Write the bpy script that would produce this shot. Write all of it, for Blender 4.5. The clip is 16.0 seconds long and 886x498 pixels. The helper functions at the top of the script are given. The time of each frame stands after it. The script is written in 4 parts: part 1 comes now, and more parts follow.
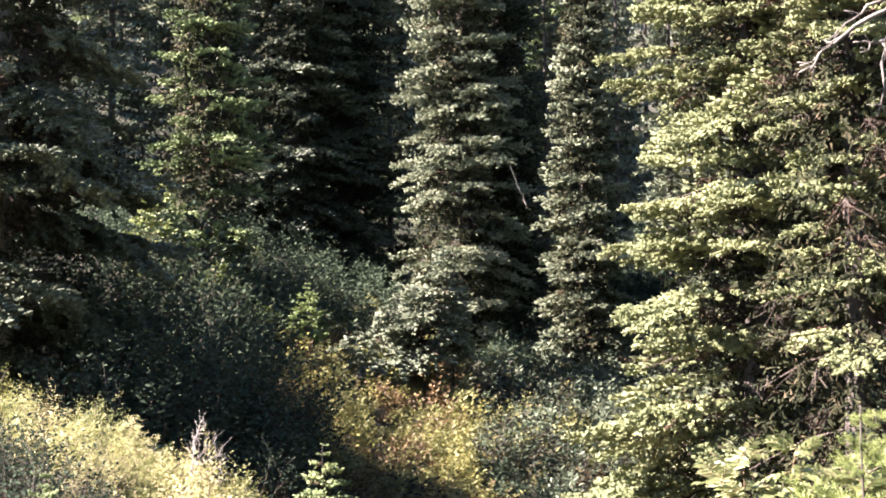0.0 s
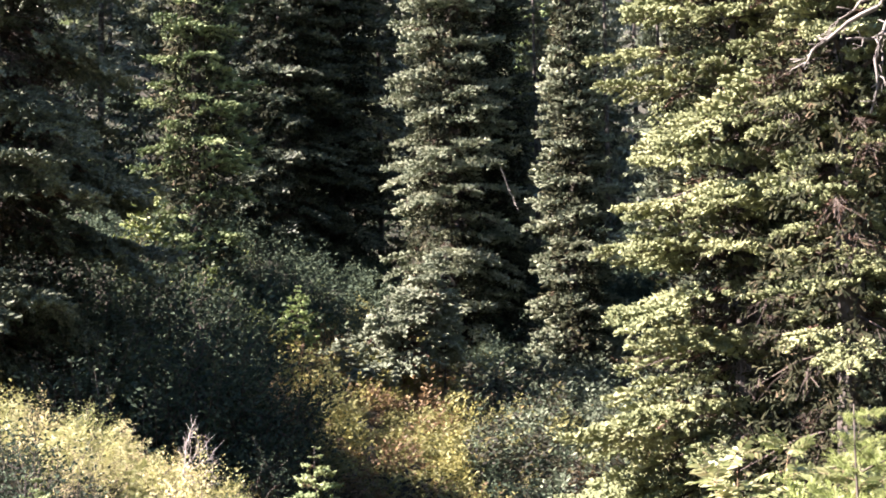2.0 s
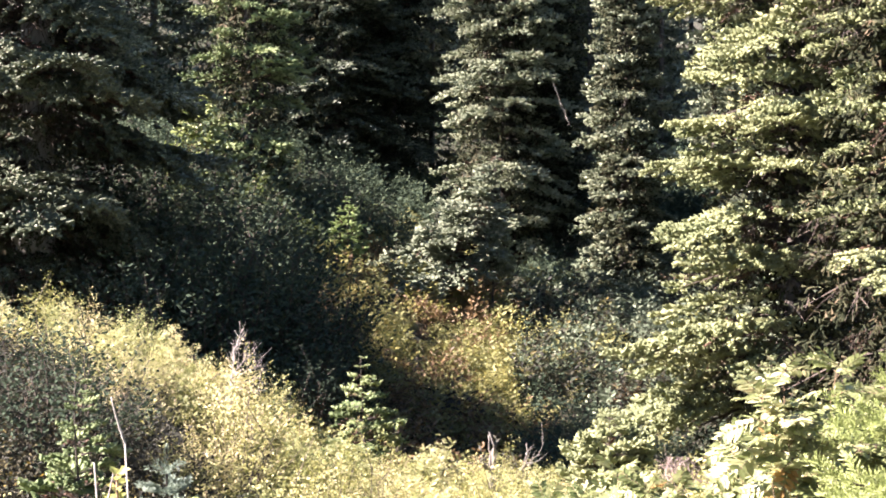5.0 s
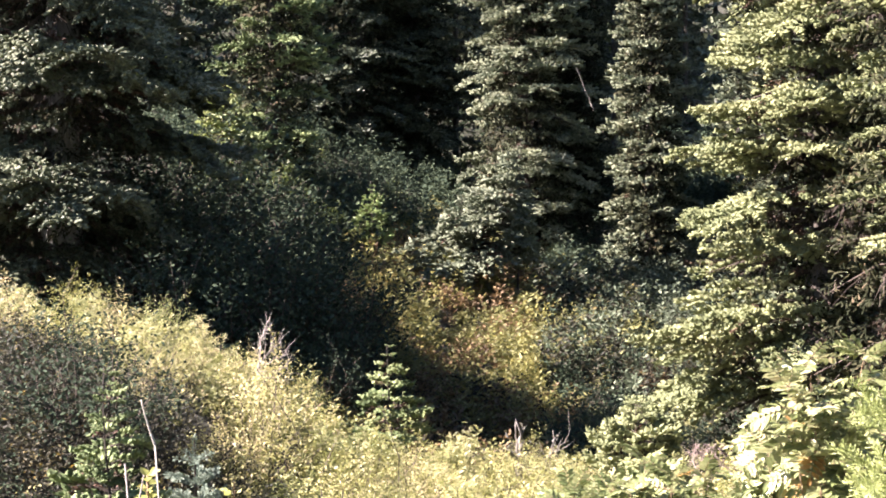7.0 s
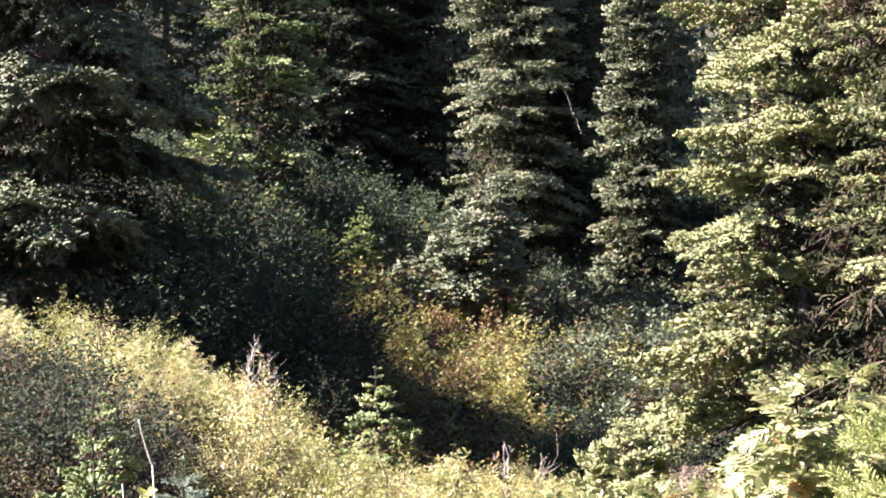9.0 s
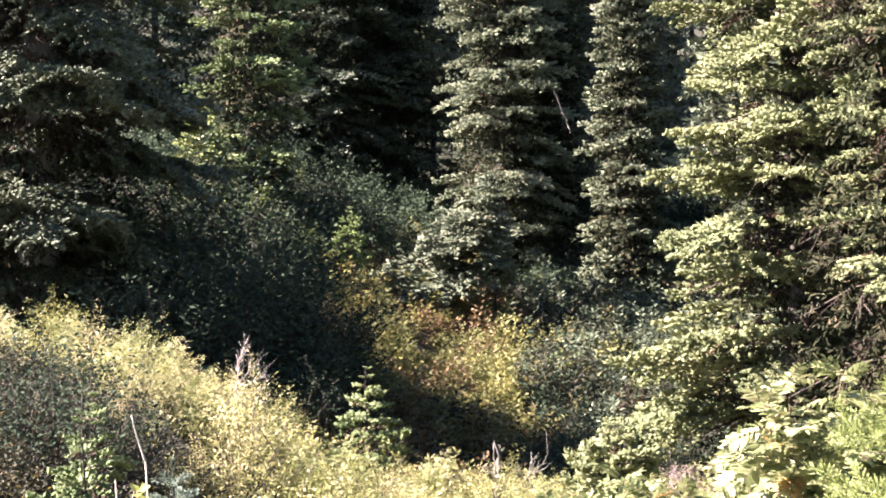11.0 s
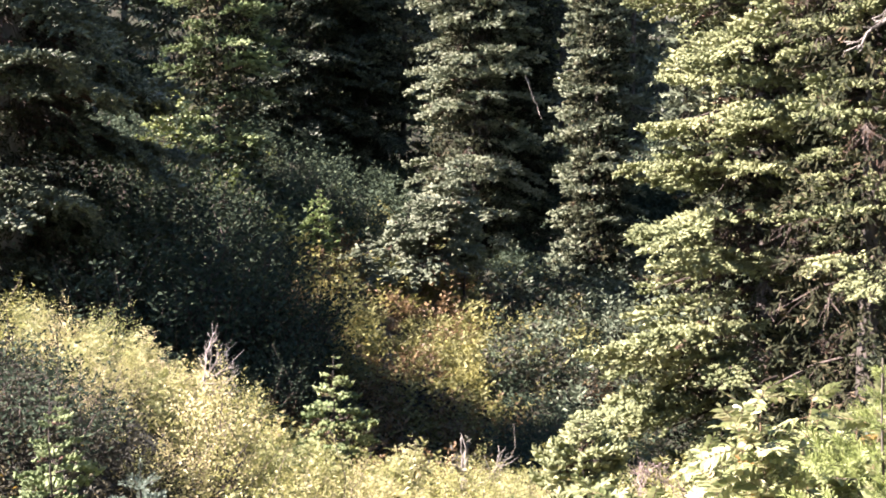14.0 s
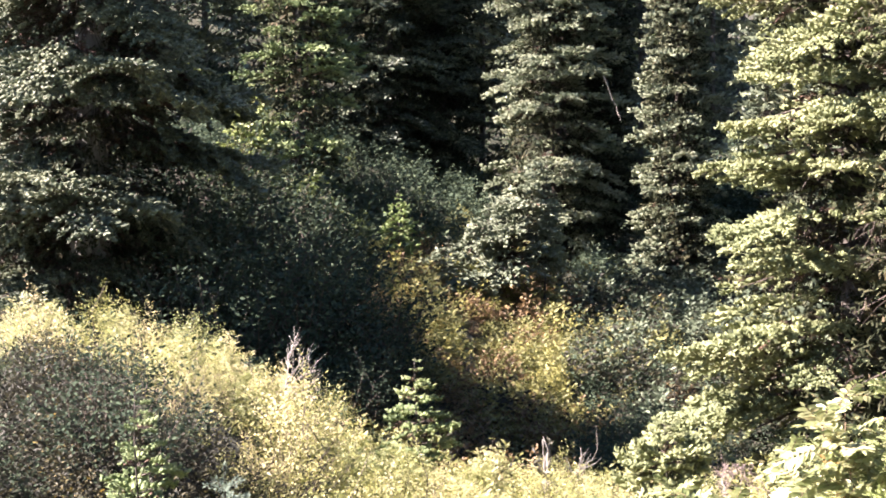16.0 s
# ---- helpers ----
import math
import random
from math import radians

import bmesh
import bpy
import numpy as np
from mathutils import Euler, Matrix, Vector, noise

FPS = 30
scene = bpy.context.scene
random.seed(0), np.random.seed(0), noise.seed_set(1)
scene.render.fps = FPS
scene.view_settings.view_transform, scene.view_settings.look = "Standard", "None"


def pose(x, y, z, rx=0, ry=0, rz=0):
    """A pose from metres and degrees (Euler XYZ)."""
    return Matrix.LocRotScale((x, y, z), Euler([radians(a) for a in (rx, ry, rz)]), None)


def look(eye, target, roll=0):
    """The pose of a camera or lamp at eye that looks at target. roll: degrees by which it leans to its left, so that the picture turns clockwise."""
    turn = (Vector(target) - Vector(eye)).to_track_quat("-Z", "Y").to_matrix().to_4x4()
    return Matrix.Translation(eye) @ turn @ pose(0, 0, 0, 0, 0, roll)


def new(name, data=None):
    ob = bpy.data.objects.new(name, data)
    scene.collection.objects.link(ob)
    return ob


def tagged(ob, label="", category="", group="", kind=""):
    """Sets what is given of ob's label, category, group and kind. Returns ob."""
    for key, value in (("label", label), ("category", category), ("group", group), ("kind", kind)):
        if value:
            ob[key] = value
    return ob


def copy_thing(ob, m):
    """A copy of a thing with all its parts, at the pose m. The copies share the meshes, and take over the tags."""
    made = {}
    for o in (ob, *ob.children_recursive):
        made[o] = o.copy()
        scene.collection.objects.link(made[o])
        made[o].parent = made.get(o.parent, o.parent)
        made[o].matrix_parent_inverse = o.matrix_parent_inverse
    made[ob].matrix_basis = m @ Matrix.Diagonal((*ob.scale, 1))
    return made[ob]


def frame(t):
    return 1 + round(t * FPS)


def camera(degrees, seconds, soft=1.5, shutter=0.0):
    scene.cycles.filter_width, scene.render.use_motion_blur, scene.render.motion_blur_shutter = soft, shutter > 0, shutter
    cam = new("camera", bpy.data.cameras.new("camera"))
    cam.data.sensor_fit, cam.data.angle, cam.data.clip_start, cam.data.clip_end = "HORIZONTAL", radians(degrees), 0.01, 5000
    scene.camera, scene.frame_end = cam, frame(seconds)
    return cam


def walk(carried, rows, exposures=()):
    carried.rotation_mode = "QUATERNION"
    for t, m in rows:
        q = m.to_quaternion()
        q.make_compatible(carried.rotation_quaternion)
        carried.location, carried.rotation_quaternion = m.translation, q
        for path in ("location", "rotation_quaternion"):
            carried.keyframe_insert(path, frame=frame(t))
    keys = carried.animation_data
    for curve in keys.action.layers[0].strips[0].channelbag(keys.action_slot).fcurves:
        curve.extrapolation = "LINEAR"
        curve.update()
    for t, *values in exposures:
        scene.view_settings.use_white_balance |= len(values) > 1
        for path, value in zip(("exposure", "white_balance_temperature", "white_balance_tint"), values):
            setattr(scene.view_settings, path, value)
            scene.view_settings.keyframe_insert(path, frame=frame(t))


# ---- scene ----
cam = camera(32, 16.0, soft=1.85)
PATH = [
    (0, pose(0.003, -0.033, 1.605, 93.10, 0, -2.41) @ pose(0, 0, 0, 0, 0, -0.34)),
    (0.5, pose(-0.002, -0.034, 1.608, 93.25, 0, -2.64) @ pose(0, 0, 0, 0, 0, -0.57)),
    (1, pose(-0.003, -0.029, 1.604, 93.36, 0, -3.10) @ pose(0, 0, 0, 0, 0, -0.61)),
    (1.5, pose(-0.003, -0.034, 1.603, 93.50, 0, -3.04) @ pose(0, 0, 0, 0, 0, -0.62)),
    (2, pose(-0.001, -0.018, 1.601, 93.18, 0, -2.76) @ pose(0, 0, 0, 0, 0, -0.72)),
    (2.5, pose(0.001, -0.012, 1.605, 93.01, 0, -2.50) @ pose(0, 0, 0, 0, 0, -0.70)),
    (3, pose(-0.014, -0.012, 1.598, 92.39, 0, -2.08) @ pose(0, 0, 0, 0, 0, -0.67)),
    (3.5, pose(0.001, -0.000, 1.591, 91.68, 0, -1.81) @ pose(0, 0, 0, 0, 0, -0.35)),
    (4, pose(-0.010, 0.005, 1.596, 91.30, 0, -1.59) @ pose(0, 0, 0, 0, 0, -0.18)),
    (4.5, pose(-0.010, 0.007, 1.588, 90.62, 0, -1.23) @ pose(0, 0, 0, 0, 0, 0.17)),
    (4.7, pose(-0.003, 0.012, 1.584, 90.34, 0, -1.09) @ pose(0, 0, 0, 0, 0, 0.41)),
    (6.8, pose(0.005, 0.010, 1.598, 89.36, 0, -0.00) @ pose(0, 0, 0, 0, 0, -0.02)),
    (7, pose(0.000, 0.000, 1.600, 89.50, 0, 0.00) @ pose(0, 0, 0, 0, 0, -0.00)),
    (7.5, pose(-0.005, -0.014, 1.598, 90.03, 0, -0.16) @ pose(0, 0, 0, 0, 0, -0.10)),
    (8, pose(-0.004, -0.024, 1.600, 90.36, 0, -0.28) @ pose(0, 0, 0, 0, 0, -0.04)),
    (10.5, pose(-0.015, -0.014, 1.597, 90.27, 0, -0.72) @ pose(0, 0, 0, 0, 0, 0.12)),
    (11, pose(-0.013, -0.016, 1.595, 90.32, 0, -0.85) @ pose(0, 0, 0, 0, 0, 0.06)),
    (11.5, pose(-0.008, -0.002, 1.594, 89.60, 0, -1.06) @ pose(0, 0, 0, 0, 0, 0.02)),
    (12, pose(0.002, 0.011, 1.600, 89.51, 0, -1.63) @ pose(0, 0, 0, 0, 0, -0.24)),
    (12.5, pose(-0.004, 0.010, 1.613, 89.71, 0, -1.70) @ pose(0, 0, 0, 0, 0, -0.10)),
    (13, pose(-0.009, 0.004, 1.652, 90.06, 0, -4.30) @ pose(0, 0, 0, 0, 0, 1.20)),
    (13.5, pose(-0.032, 0.014, 1.720, 89.77, 0, -4.47) @ pose(0, 0, 0, 0, 0, 1.37)),
    (14, pose(-0.037, 0.021, 1.746, 89.50, 0, -2.05) @ pose(0, 0, 0, 0, 0, 0.84)),
    (14.5, pose(-0.025, 0.034, 1.756, 89.52, 0, -0.73) @ pose(0, 0, 0, 0, 0, 0.58)),
    (15, pose(-0.026, 0.029, 1.756, 90.42, 0, 0.52) @ pose(0, 0, 0, 0, 0, 0.30)),
    (15.5, pose(-0.032, 0.008, 1.754, 90.82, 0, 0.82) @ pose(0, 0, 0, 0, 0, 0.15)),
    (16, pose(-0.031, 0.014, 1.737, 89.60, 0, 0.93) @ pose(0, 0, 0, 0, 0, 0.18)),
]
walk(cam, PATH, [(t, 3.13 + d, 6500, 17) for t, d in ((0, 0.24), (2, 0.11), (3.5, 0.17), (4.5, 0.22), (7, 0.0), (8, -0.04), (10.5, 0.14), (11, 0.14), (12, -0.10), (12.5, -0.16), (13.5, 0.0), (14.5, 0.06), (15.5, 0.16), (16, 0.28))])

# ---- light: low sun from the side, clear sky ----
TO_SUN = Vector((-0.79, -0.02, 0.66)).normalized()
world = bpy.data.worlds.new("sky")
scene.world = world
world.use_nodes = True
wn = world.node_tree.nodes
sky = wn.new("ShaderNodeTexSky")
sky.sky_type = "NISHITA"
sky.sun_disc = False
sky.altitude = 2000
sky.air_density = 0.8
sky.dust_density = 0.3
sky.sun_elevation = math.asin(TO_SUN.z)
sky.sun_rotation = math.atan2(TO_SUN.x, TO_SUN.y)
wn["Background"].inputs["Strength"].default_value = 0.05
world.node_tree.links.new(sky.outputs["Color"], wn["Background"].inputs["Color"])
sun = new("sun", bpy.data.lights.new("sun", "SUN"))
sun.data.energy = 5.0
sun.data.angle = radians(0.53)
sun.data.color = (1.0, 0.88, 0.795)
sun.matrix_world = look(TO_SUN * 60, (0, 0, 0))


# ---- materials ----
def nodes_of(name):
    m = bpy.data.materials.new(name)
    m.use_nodes = True
    nt = m.node_tree
    return m, nt, nt.nodes["Principled BSDF"], nt.nodes["Material Output"]


def ramp_node(nt, colours):
    r = nt.nodes.new("ShaderNodeValToRGB")
    el = r.color_ramp.elements
    while len(el) < len(colours):
        el.new(0.5)
    for e, (p, c) in zip(el, colours):
        e.position, e.color = p, (*c, 1)
    return r


def foliage(name, colours, through_light=0.3, rough=0.5, patch=1.3, sheen=0.3, grain=70.0, each=0.75):
    """Leaves or needles: each one takes its own tone, each plant or branch its own cast, with patches over the crown."""
    m, nt, bsdf, out = nodes_of(name)
    L = nt.links.new
    geo, info = nt.nodes.new("ShaderNodeNewGeometry"), nt.nodes.new("ShaderNodeObjectInfo")
    tex = nt.nodes.new("ShaderNodeTexNoise")
    tex.inputs["Scale"].default_value = patch
    L(geo.outputs["Position"], tex.inputs["Vector"])
    add = nt.nodes.new("ShaderNodeMath")
    add.operation = "MULTIPLY_ADD"
    L(tex.outputs["Fac"], add.inputs[0])
    add.inputs[1].default_value = 0.9
    add.inputs[2].default_value = -0.45
    mix = nt.nodes.new("ShaderNodeMath")
    mix.operation = "MULTIPLY_ADD"
    fine = nt.nodes.new("ShaderNodeTexNoise")
    fine.inputs["Scale"].default_value = grain
    fine.inputs["Detail"].default_value = 1
    L(geo.outputs["Position"], fine.inputs["Vector"])
    both = nt.nodes.new("ShaderNodeMath")
    both.operation = "MULTIPLY_ADD"
    L(fine.outputs["Fac"], both.inputs[0])
    both.inputs[1].default_value = 0.5
    half = nt.nodes.new("ShaderNodeMath")
    half.operation = "MULTIPLY_ADD"
    L(geo.outputs["Random Per Island"], half.inputs[0])
    half.inputs[1].default_value = each
    half.inputs[2].default_value = 0.255 - 0.5 * each
    L(half.outputs[0], both.inputs[2])
    L(both.outputs[0], mix.inputs[0])
    mix.inputs[1].default_value = 0.72
    bp = nt.nodes.new("ShaderNodeBump")
    bp.inputs["Strength"].default_value = 0.6
    bp.inputs["Distance"].default_value = 0.01
    L(fine.outputs["Fac"], bp.inputs["Height"])
    L(bp.outputs[0], bsdf.inputs["Normal"])
    tot = nt.nodes.new("ShaderNodeMath")
    tot.operation = "MULTIPLY_ADD"
    L(info.outputs["Random"], tot.inputs[0])
    tot.inputs[1].default_value = 0.28
    L(add.outputs[0], tot.inputs[2])
    L(tot.outputs[0], mix.inputs[2])
    r = ramp_node(nt, colours)
    L(mix.outputs[0], r.inputs["Fac"])
    L(r.outputs["Color"], bsdf.inputs["Base Color"])
    bsdf.inputs["Roughness"].default_value = rough
    bsdf.inputs["Specular IOR Level"].default_value = sheen
    tl = nt.nodes.new("ShaderNodeBsdfTranslucent")
    L(r.outputs["Color"], tl.inputs["Color"])
    sh = nt.nodes.new("ShaderNodeMixShader")
    sh.inputs[0].default_value = through_light
    L(bsdf.outputs[0], sh.inputs[1])
    L(tl.outputs[0], sh.inputs[2])
    L(sh.outputs[0], out.inputs["Surface"])
    return m


def wood(name, dark, light, scale=14.0, rough=0.85, bump=0.5):
    m, nt, bsdf, out = nodes_of(name)
    L = nt.links.new
    co, mp = nt.nodes.new("ShaderNodeTexCoord"), nt.nodes.new("ShaderNodeMapping")
    mp.inputs["Scale"].default_value = (1, 1, 0.25)
    L(co.outputs["Object"], mp.inputs["Vector"])
    a, b = nt.nodes.new("ShaderNodeTexNoise"), nt.nodes.new("ShaderNodeTexNoise")
    a.inputs["Scale"].default_value, a.inputs["Detail"].default_value = scale, 8
    b.inputs["Scale"].default_value = 2.2
    L(mp.outputs[0], a.inputs["Vector"])
    L(co.outputs["Object"], b.inputs["Vector"])
    mx = nt.nodes.new("ShaderNodeMath")
    mx.operation = "MULTIPLY_ADD"
    L(a.outputs["Fac"], mx.inputs[0])
    mx.inputs[1].default_value = 0.7
    sc = nt.nodes.new("ShaderNodeMath")
    sc.operation = "MULTIPLY"
    sc.inputs[1].default_value = 0.3
    L(b.outputs["Fac"], sc.inputs[0])
    L(sc.outputs[0], mx.inputs[2])
    r = ramp_node(nt, [(0.32, dark), (0.66, light)])
    L(mx.outputs[0], r.inputs["Fac"])
    L(r.outputs["Color"], bsdf.inputs["Base Color"])
    bsdf.inputs["Roughness"].default_value = rough
    bp = nt.nodes.new("ShaderNodeBump")
    bp.inputs["Strength"].default_value = bump
    bp.inputs["Distance"].default_value = 0.01
    L(a.outputs["Fac"], bp.inputs["Height"])
    L(bp.outputs[0], bsdf.inputs["Normal"])
    return m


NEEDLE = foliage("fir_needles", [(0.0, (0.040, 0.058, 0.030)), (0.40, (0.172, 0.195, 0.100)), (0.72, (0.270, 0.286, 0.152)), (1.0, (0.36, 0.364, 0.225))], 0.18, 0.6, sheen=0.10, grain=60.0, each=0.28)
NEEDLE_BLUE = foliage("blue_fir_needles", [(0.0, (0.039, 0.048, 0.032)), (0.42, (0.155, 0.178, 0.117)), (0.76, (0.287, 0.305, 0.213)), (1.0, (0.414, 0.420, 0.310))], 0.15, 0.62, sheen=0.12, grain=45.0, each=0.38)
NEEDLE_PALE = foliage("pale_fir_needles", [(0.0, (0.055, 0.068, 0.045)), (0.5, (0.145, 0.168, 0.115)), (1.0, (0.27, 0.29, 0.215))], 0.16, 0.6, sheen=0.12, each=0.3)
NEEDLE_FROST = foliage("frosty_fir_needles", [(0.0, (0.09, 0.12, 0.095)), (0.5, (0.18, 0.225, 0.18)), (1.0, (0.32, 0.37, 0.30))], 0.15, 0.5, sheen=0.15)
# two darker copies of the fir needles: deep and half shade put into colour
NEEDLE_DEEP_SHADE = foliage("fir_needles_darkened_for_shade", [(0.0, (0.013, 0.018, 0.012)), (0.50, (0.050, 0.064, 0.042)), (0.80, (0.150, 0.170, 0.110)), (1.0, (0.32, 0.335, 0.24))], 0.1, 0.5, sheen=0.25, each=0.75)
NEEDLE_SHADE = foliage("fir_needles_half_darkened_for_shade", [(0.0, (0.018, 0.025, 0.016)), (0.45, (0.080, 0.098, 0.062)), (0.78, (0.185, 0.200, 0.130)), (1.0, (0.32, 0.33, 0.235))], 0.12, 0.55, sheen=0.2, each=0.5)
NEEDLE_YOUNG = foliage("young_fir_needles", [(0.0, (0.072, 0.120, 0.042)), (0.6, (0.180, 0.240, 0.090)), (1.0, (0.360, 0.408, 0.168))], 0.2, 0.45, each=0.38)
NEEDLE_GREEN = foliage("green_fir_needles", [(0.0, (0.031, 0.048, 0.022)), (0.45, (0.134, 0.178, 0.082)), (0.78, (0.294, 0.336, 0.168)), (1.0, (0.432, 0.456, 0.264))], 0.18, 0.6, sheen=0.12, each=0.38)
NEEDLE_FRESH = foliage("fresh_fir_needles", [(0.0, (0.10, 0.135, 0.04)), (0.5, (0.21, 0.25, 0.085)), (1.0, (0.38, 0.41, 0.19))], 0.25, 0.4)
NEEDLE_DEAD = foliage("dead_needles", [(0.0, (0.028, 0.016, 0.011)), (0.6, (0.075, 0.040, 0.026)), (1.0, (0.15, 0.095, 0.065))], 0.1, 0.7)
# near-black on purpose: the shade inside the crowns is put into this colour
INNER_SHADE = foliage("inner_twigs_and_needles_painted_shade", [(0.0, (0.007, 0.009, 0.005)), (0.55, (0.018, 0.022, 0.011)), (0.85, (0.042, 0.042, 0.022)), (1.0, (0.095, 0.07, 0.045))], 0.05, 0.8, sheen=0.1)
LEAF_PALE = foliage("pale_shrub_leaves", [(0.0, (0.038, 0.050, 0.015)), (0.26, (0.150, 0.160, 0.046)), (0.48, (0.310, 0.305, 0.112)), (0.72, (0.48, 0.445, 0.235)), (0.90, (0.66, 0.52, 0.39)), (1.0, (0.50, 0.19, 0.10))], 0.34, 0.4, 1.6, 0.35, each=0.55)
LEAF_PINK = foliage("pinkish_shrub_leaves", [(0.0, (0.09, 0.085, 0.04)), (0.35, (0.25, 0.24, 0.11)), (0.7, (0.49, 0.42, 0.25)), (0.92, (0.62, 0.42, 0.32)), (1.0, (0.5, 0.2, 0.12))], 0.32, 0.5, 1.6, 0.25, each=0.5)
# dusky leaves, taken darker than they are to hold the hollow's shade
LEAF_DUSK_SHADE = foliage("dusky_leaves_darkened_for_shade", [(0.0, (0.010, 0.010, 0.008)), (0.5, (0.025, 0.025, 0.018)), (0.78, (0.062, 0.058, 0.036)), (0.92, (0.13, 0.105, 0.035)), (1.0, (0.38, 0.26, 0.06))], 0.25, 0.55, 2.2, 0.2)
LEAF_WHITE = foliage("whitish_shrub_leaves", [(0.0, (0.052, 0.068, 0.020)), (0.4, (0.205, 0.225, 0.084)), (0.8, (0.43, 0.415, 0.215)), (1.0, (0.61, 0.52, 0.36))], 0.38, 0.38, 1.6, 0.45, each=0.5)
# dark green leaves with the thicket's shade put into their colour
LEAF_DEEP_SHADE = foliage("shrub_leaves_darkened_for_shade", [(0.0, (0.019, 0.029, 0.021)), (0.6, (0.050, 0.071, 0.047)), (1.0, (0.115, 0.140, 0.084))], 0.2, 0.75, sheen=0.05)
LEAF_GREY = foliage("grey_green_leaves", [(0.0, (0.041, 0.058, 0.038)), (0.6, (0.102, 0.128, 0.084)), (1.0, (0.246, 0.275, 0.189))], 0.2, 0.55, sheen=0.2)
LEAF_GOLD = foliage("golden_shrub_leaves", [(0.0, (0.037, 0.044, 0.015)), (0.38, (0.132, 0.138, 0.042)), (0.70, (0.270, 0.248, 0.079)), (0.90, (0.440, 0.374, 0.132)), (1.0, (0.462, 0.220, 0.077))], 0.30, 0.5, 1.4, each=0.5)
LEAF_RUST = foliage("rusty_shrub_leaves", [(0.0, (0.040, 0.028, 0.018)), (0.5, (0.130, 0.085, 0.045)), (0.85, (0.27, 0.18, 0.09)), (1.0, (0.42, 0.27, 0.10))], 0.3, 0.5, 1.8, each=0.5)
LEAF_YELLOW = foliage("yellow_green_leaves", [(0.0, (0.14, 0.18, 0.05)), (0.5, (0.29, 0.31, 0.10)), (1.0, (0.44, 0.38, 0.14))], 0.4, 0.45)
LEAF_OLIVE = foliage("olive_shrub_leaves", [(0.0, (0.055, 0.065, 0.027)), (0.5, (0.165, 0.168, 0.066)), (0.9, (0.35, 0.33, 0.14)), (1.0, (0.52, 0.43, 0.17))], 0.32, 0.5, 1.4, each=0.5)
LEAF_GREEN = foliage("fresh_green_leaves", [(0.0, (0.04, 0.058, 0.016)), (0.6, (0.105, 0.135, 0.04)), (1.0, (0.26, 0.26, 0.09))], 0.33, 0.45)
LEAF_ROWAN = foliage("rowan_leaflets", [(0.0, (0.08, 0.11, 0.04)), (0.5, (0.20, 0.23, 0.10)), (0.86, (0.37, 0.37, 0.205)), (1.0, (0.54, 0.44, 0.24))], 0.32, 0.28, 1.2, 0.45)
LEAF_ORANGE = foliage("orange_autumn_leaves", [(0.0, (0.20, 0.11, 0.04)), (0.6, (0.34, 0.20, 0.07)), (1.0, (0.46, 0.34, 0.13))], 0.3, 0.5)
BERRY = foliage("red_berries", [(0.0, (0.30, 0.07, 0.03)), (1.0, (0.45, 0.15, 0.06))], 0.05, 0.4)
BARK = wood("fir_bark", (0.020, 0.016, 0.014), (0.080, 0.066, 0.057))
BARK_PALE = wood("pale_fir_bark", (0.10, 0.095, 0.09), (0.36, 0.35, 0.33))
TWIG = wood("twig_bark", (0.022, 0.016, 0.013), (0.075, 0.054, 0.043), 30)
STEM_RED = wood("reddish_stem", (0.09, 0.055, 0.035), (0.22, 0.15, 0.09), 30)
DRY_TWIG = wood("dry_pinkish_twigs", (0.10, 0.074, 0.068), (0.32, 0.25, 0.23), 30)
DEADWOOD = wood("weathered_deadwood", (0.07, 0.061, 0.055), (0.225, 0.205, 0.188), 24)
PALE_TWIG = wood("pale_dead_twigs", (0.12, 0.105, 0.098), (0.40, 0.36, 0.34), 24)
WHITE_STICK = wood("bleached_stick", (0.22, 0.20, 0.18), (0.62, 0.58, 0.53), 24)


# ---- the ground ----
def step(a, b, v):
    u = min(1.0, max(0.0, (v - a) / (b - a)))
    return u * u * (3 - 2 * u)


def ground_z(x, y):
    """Falls gently from the viewer to a hollow, then climbs a wooded slope that is higher on one side."""
    near = -0.072 * min(max(y, 0), 18)
    near += 1.44 * step(0.1, 3.0, -x) * step(5, 13, y)
    side = min(max(1.5 - x, -14), 12)
    hill = -1.9 + 0.206 * (min(y, 46) - 22) + (0.40 if side > 0 else 0.10) * side
    far = max(0.0, y - 46)
    hill += 0.34 * min(far, 130) + 0.02 * max(0.0, far - 130)
    k = step(16.5, 22.5, y)
    z = near * (1 - k) + hill * k
    z += 0.10 * noise.noise((x * 0.45, y * 0.45, 3.1)) + 0.05 * noise.noise((x * 1.7, y * 1.7, 8.2))
    return z


def tri_mesh(name, verts, tris, mats, index=None, smooth=False):
    """A mesh of triangles from arrays."""
    me = bpy.data.meshes.new(name)
    verts = np.asarray(verts, dtype=np.float32)
    tris = np.asarray(tris, dtype=np.int32)
    me.vertices.add(len(verts))
    me.vertices.foreach_set("co", verts.ravel())
    me.loops.add(3 * len(tris))
    me.loops.foreach_set("vertex_index", tris.ravel())
    me.polygons.add(len(tris))
    me.polygons.foreach_set("loop_start", np.arange(0, 3 * len(tris), 3, dtype=np.int32))
    for m in mats:
        me.materials.append(m)
    if index is not None:
        me.polygons.foreach_set("material_index", np.asarray(index, dtype=np.int32))
    me.polygons.foreach_set("use_smooth", np.full(len(tris), smooth))
    me.update(calc_edges=True)
    return me


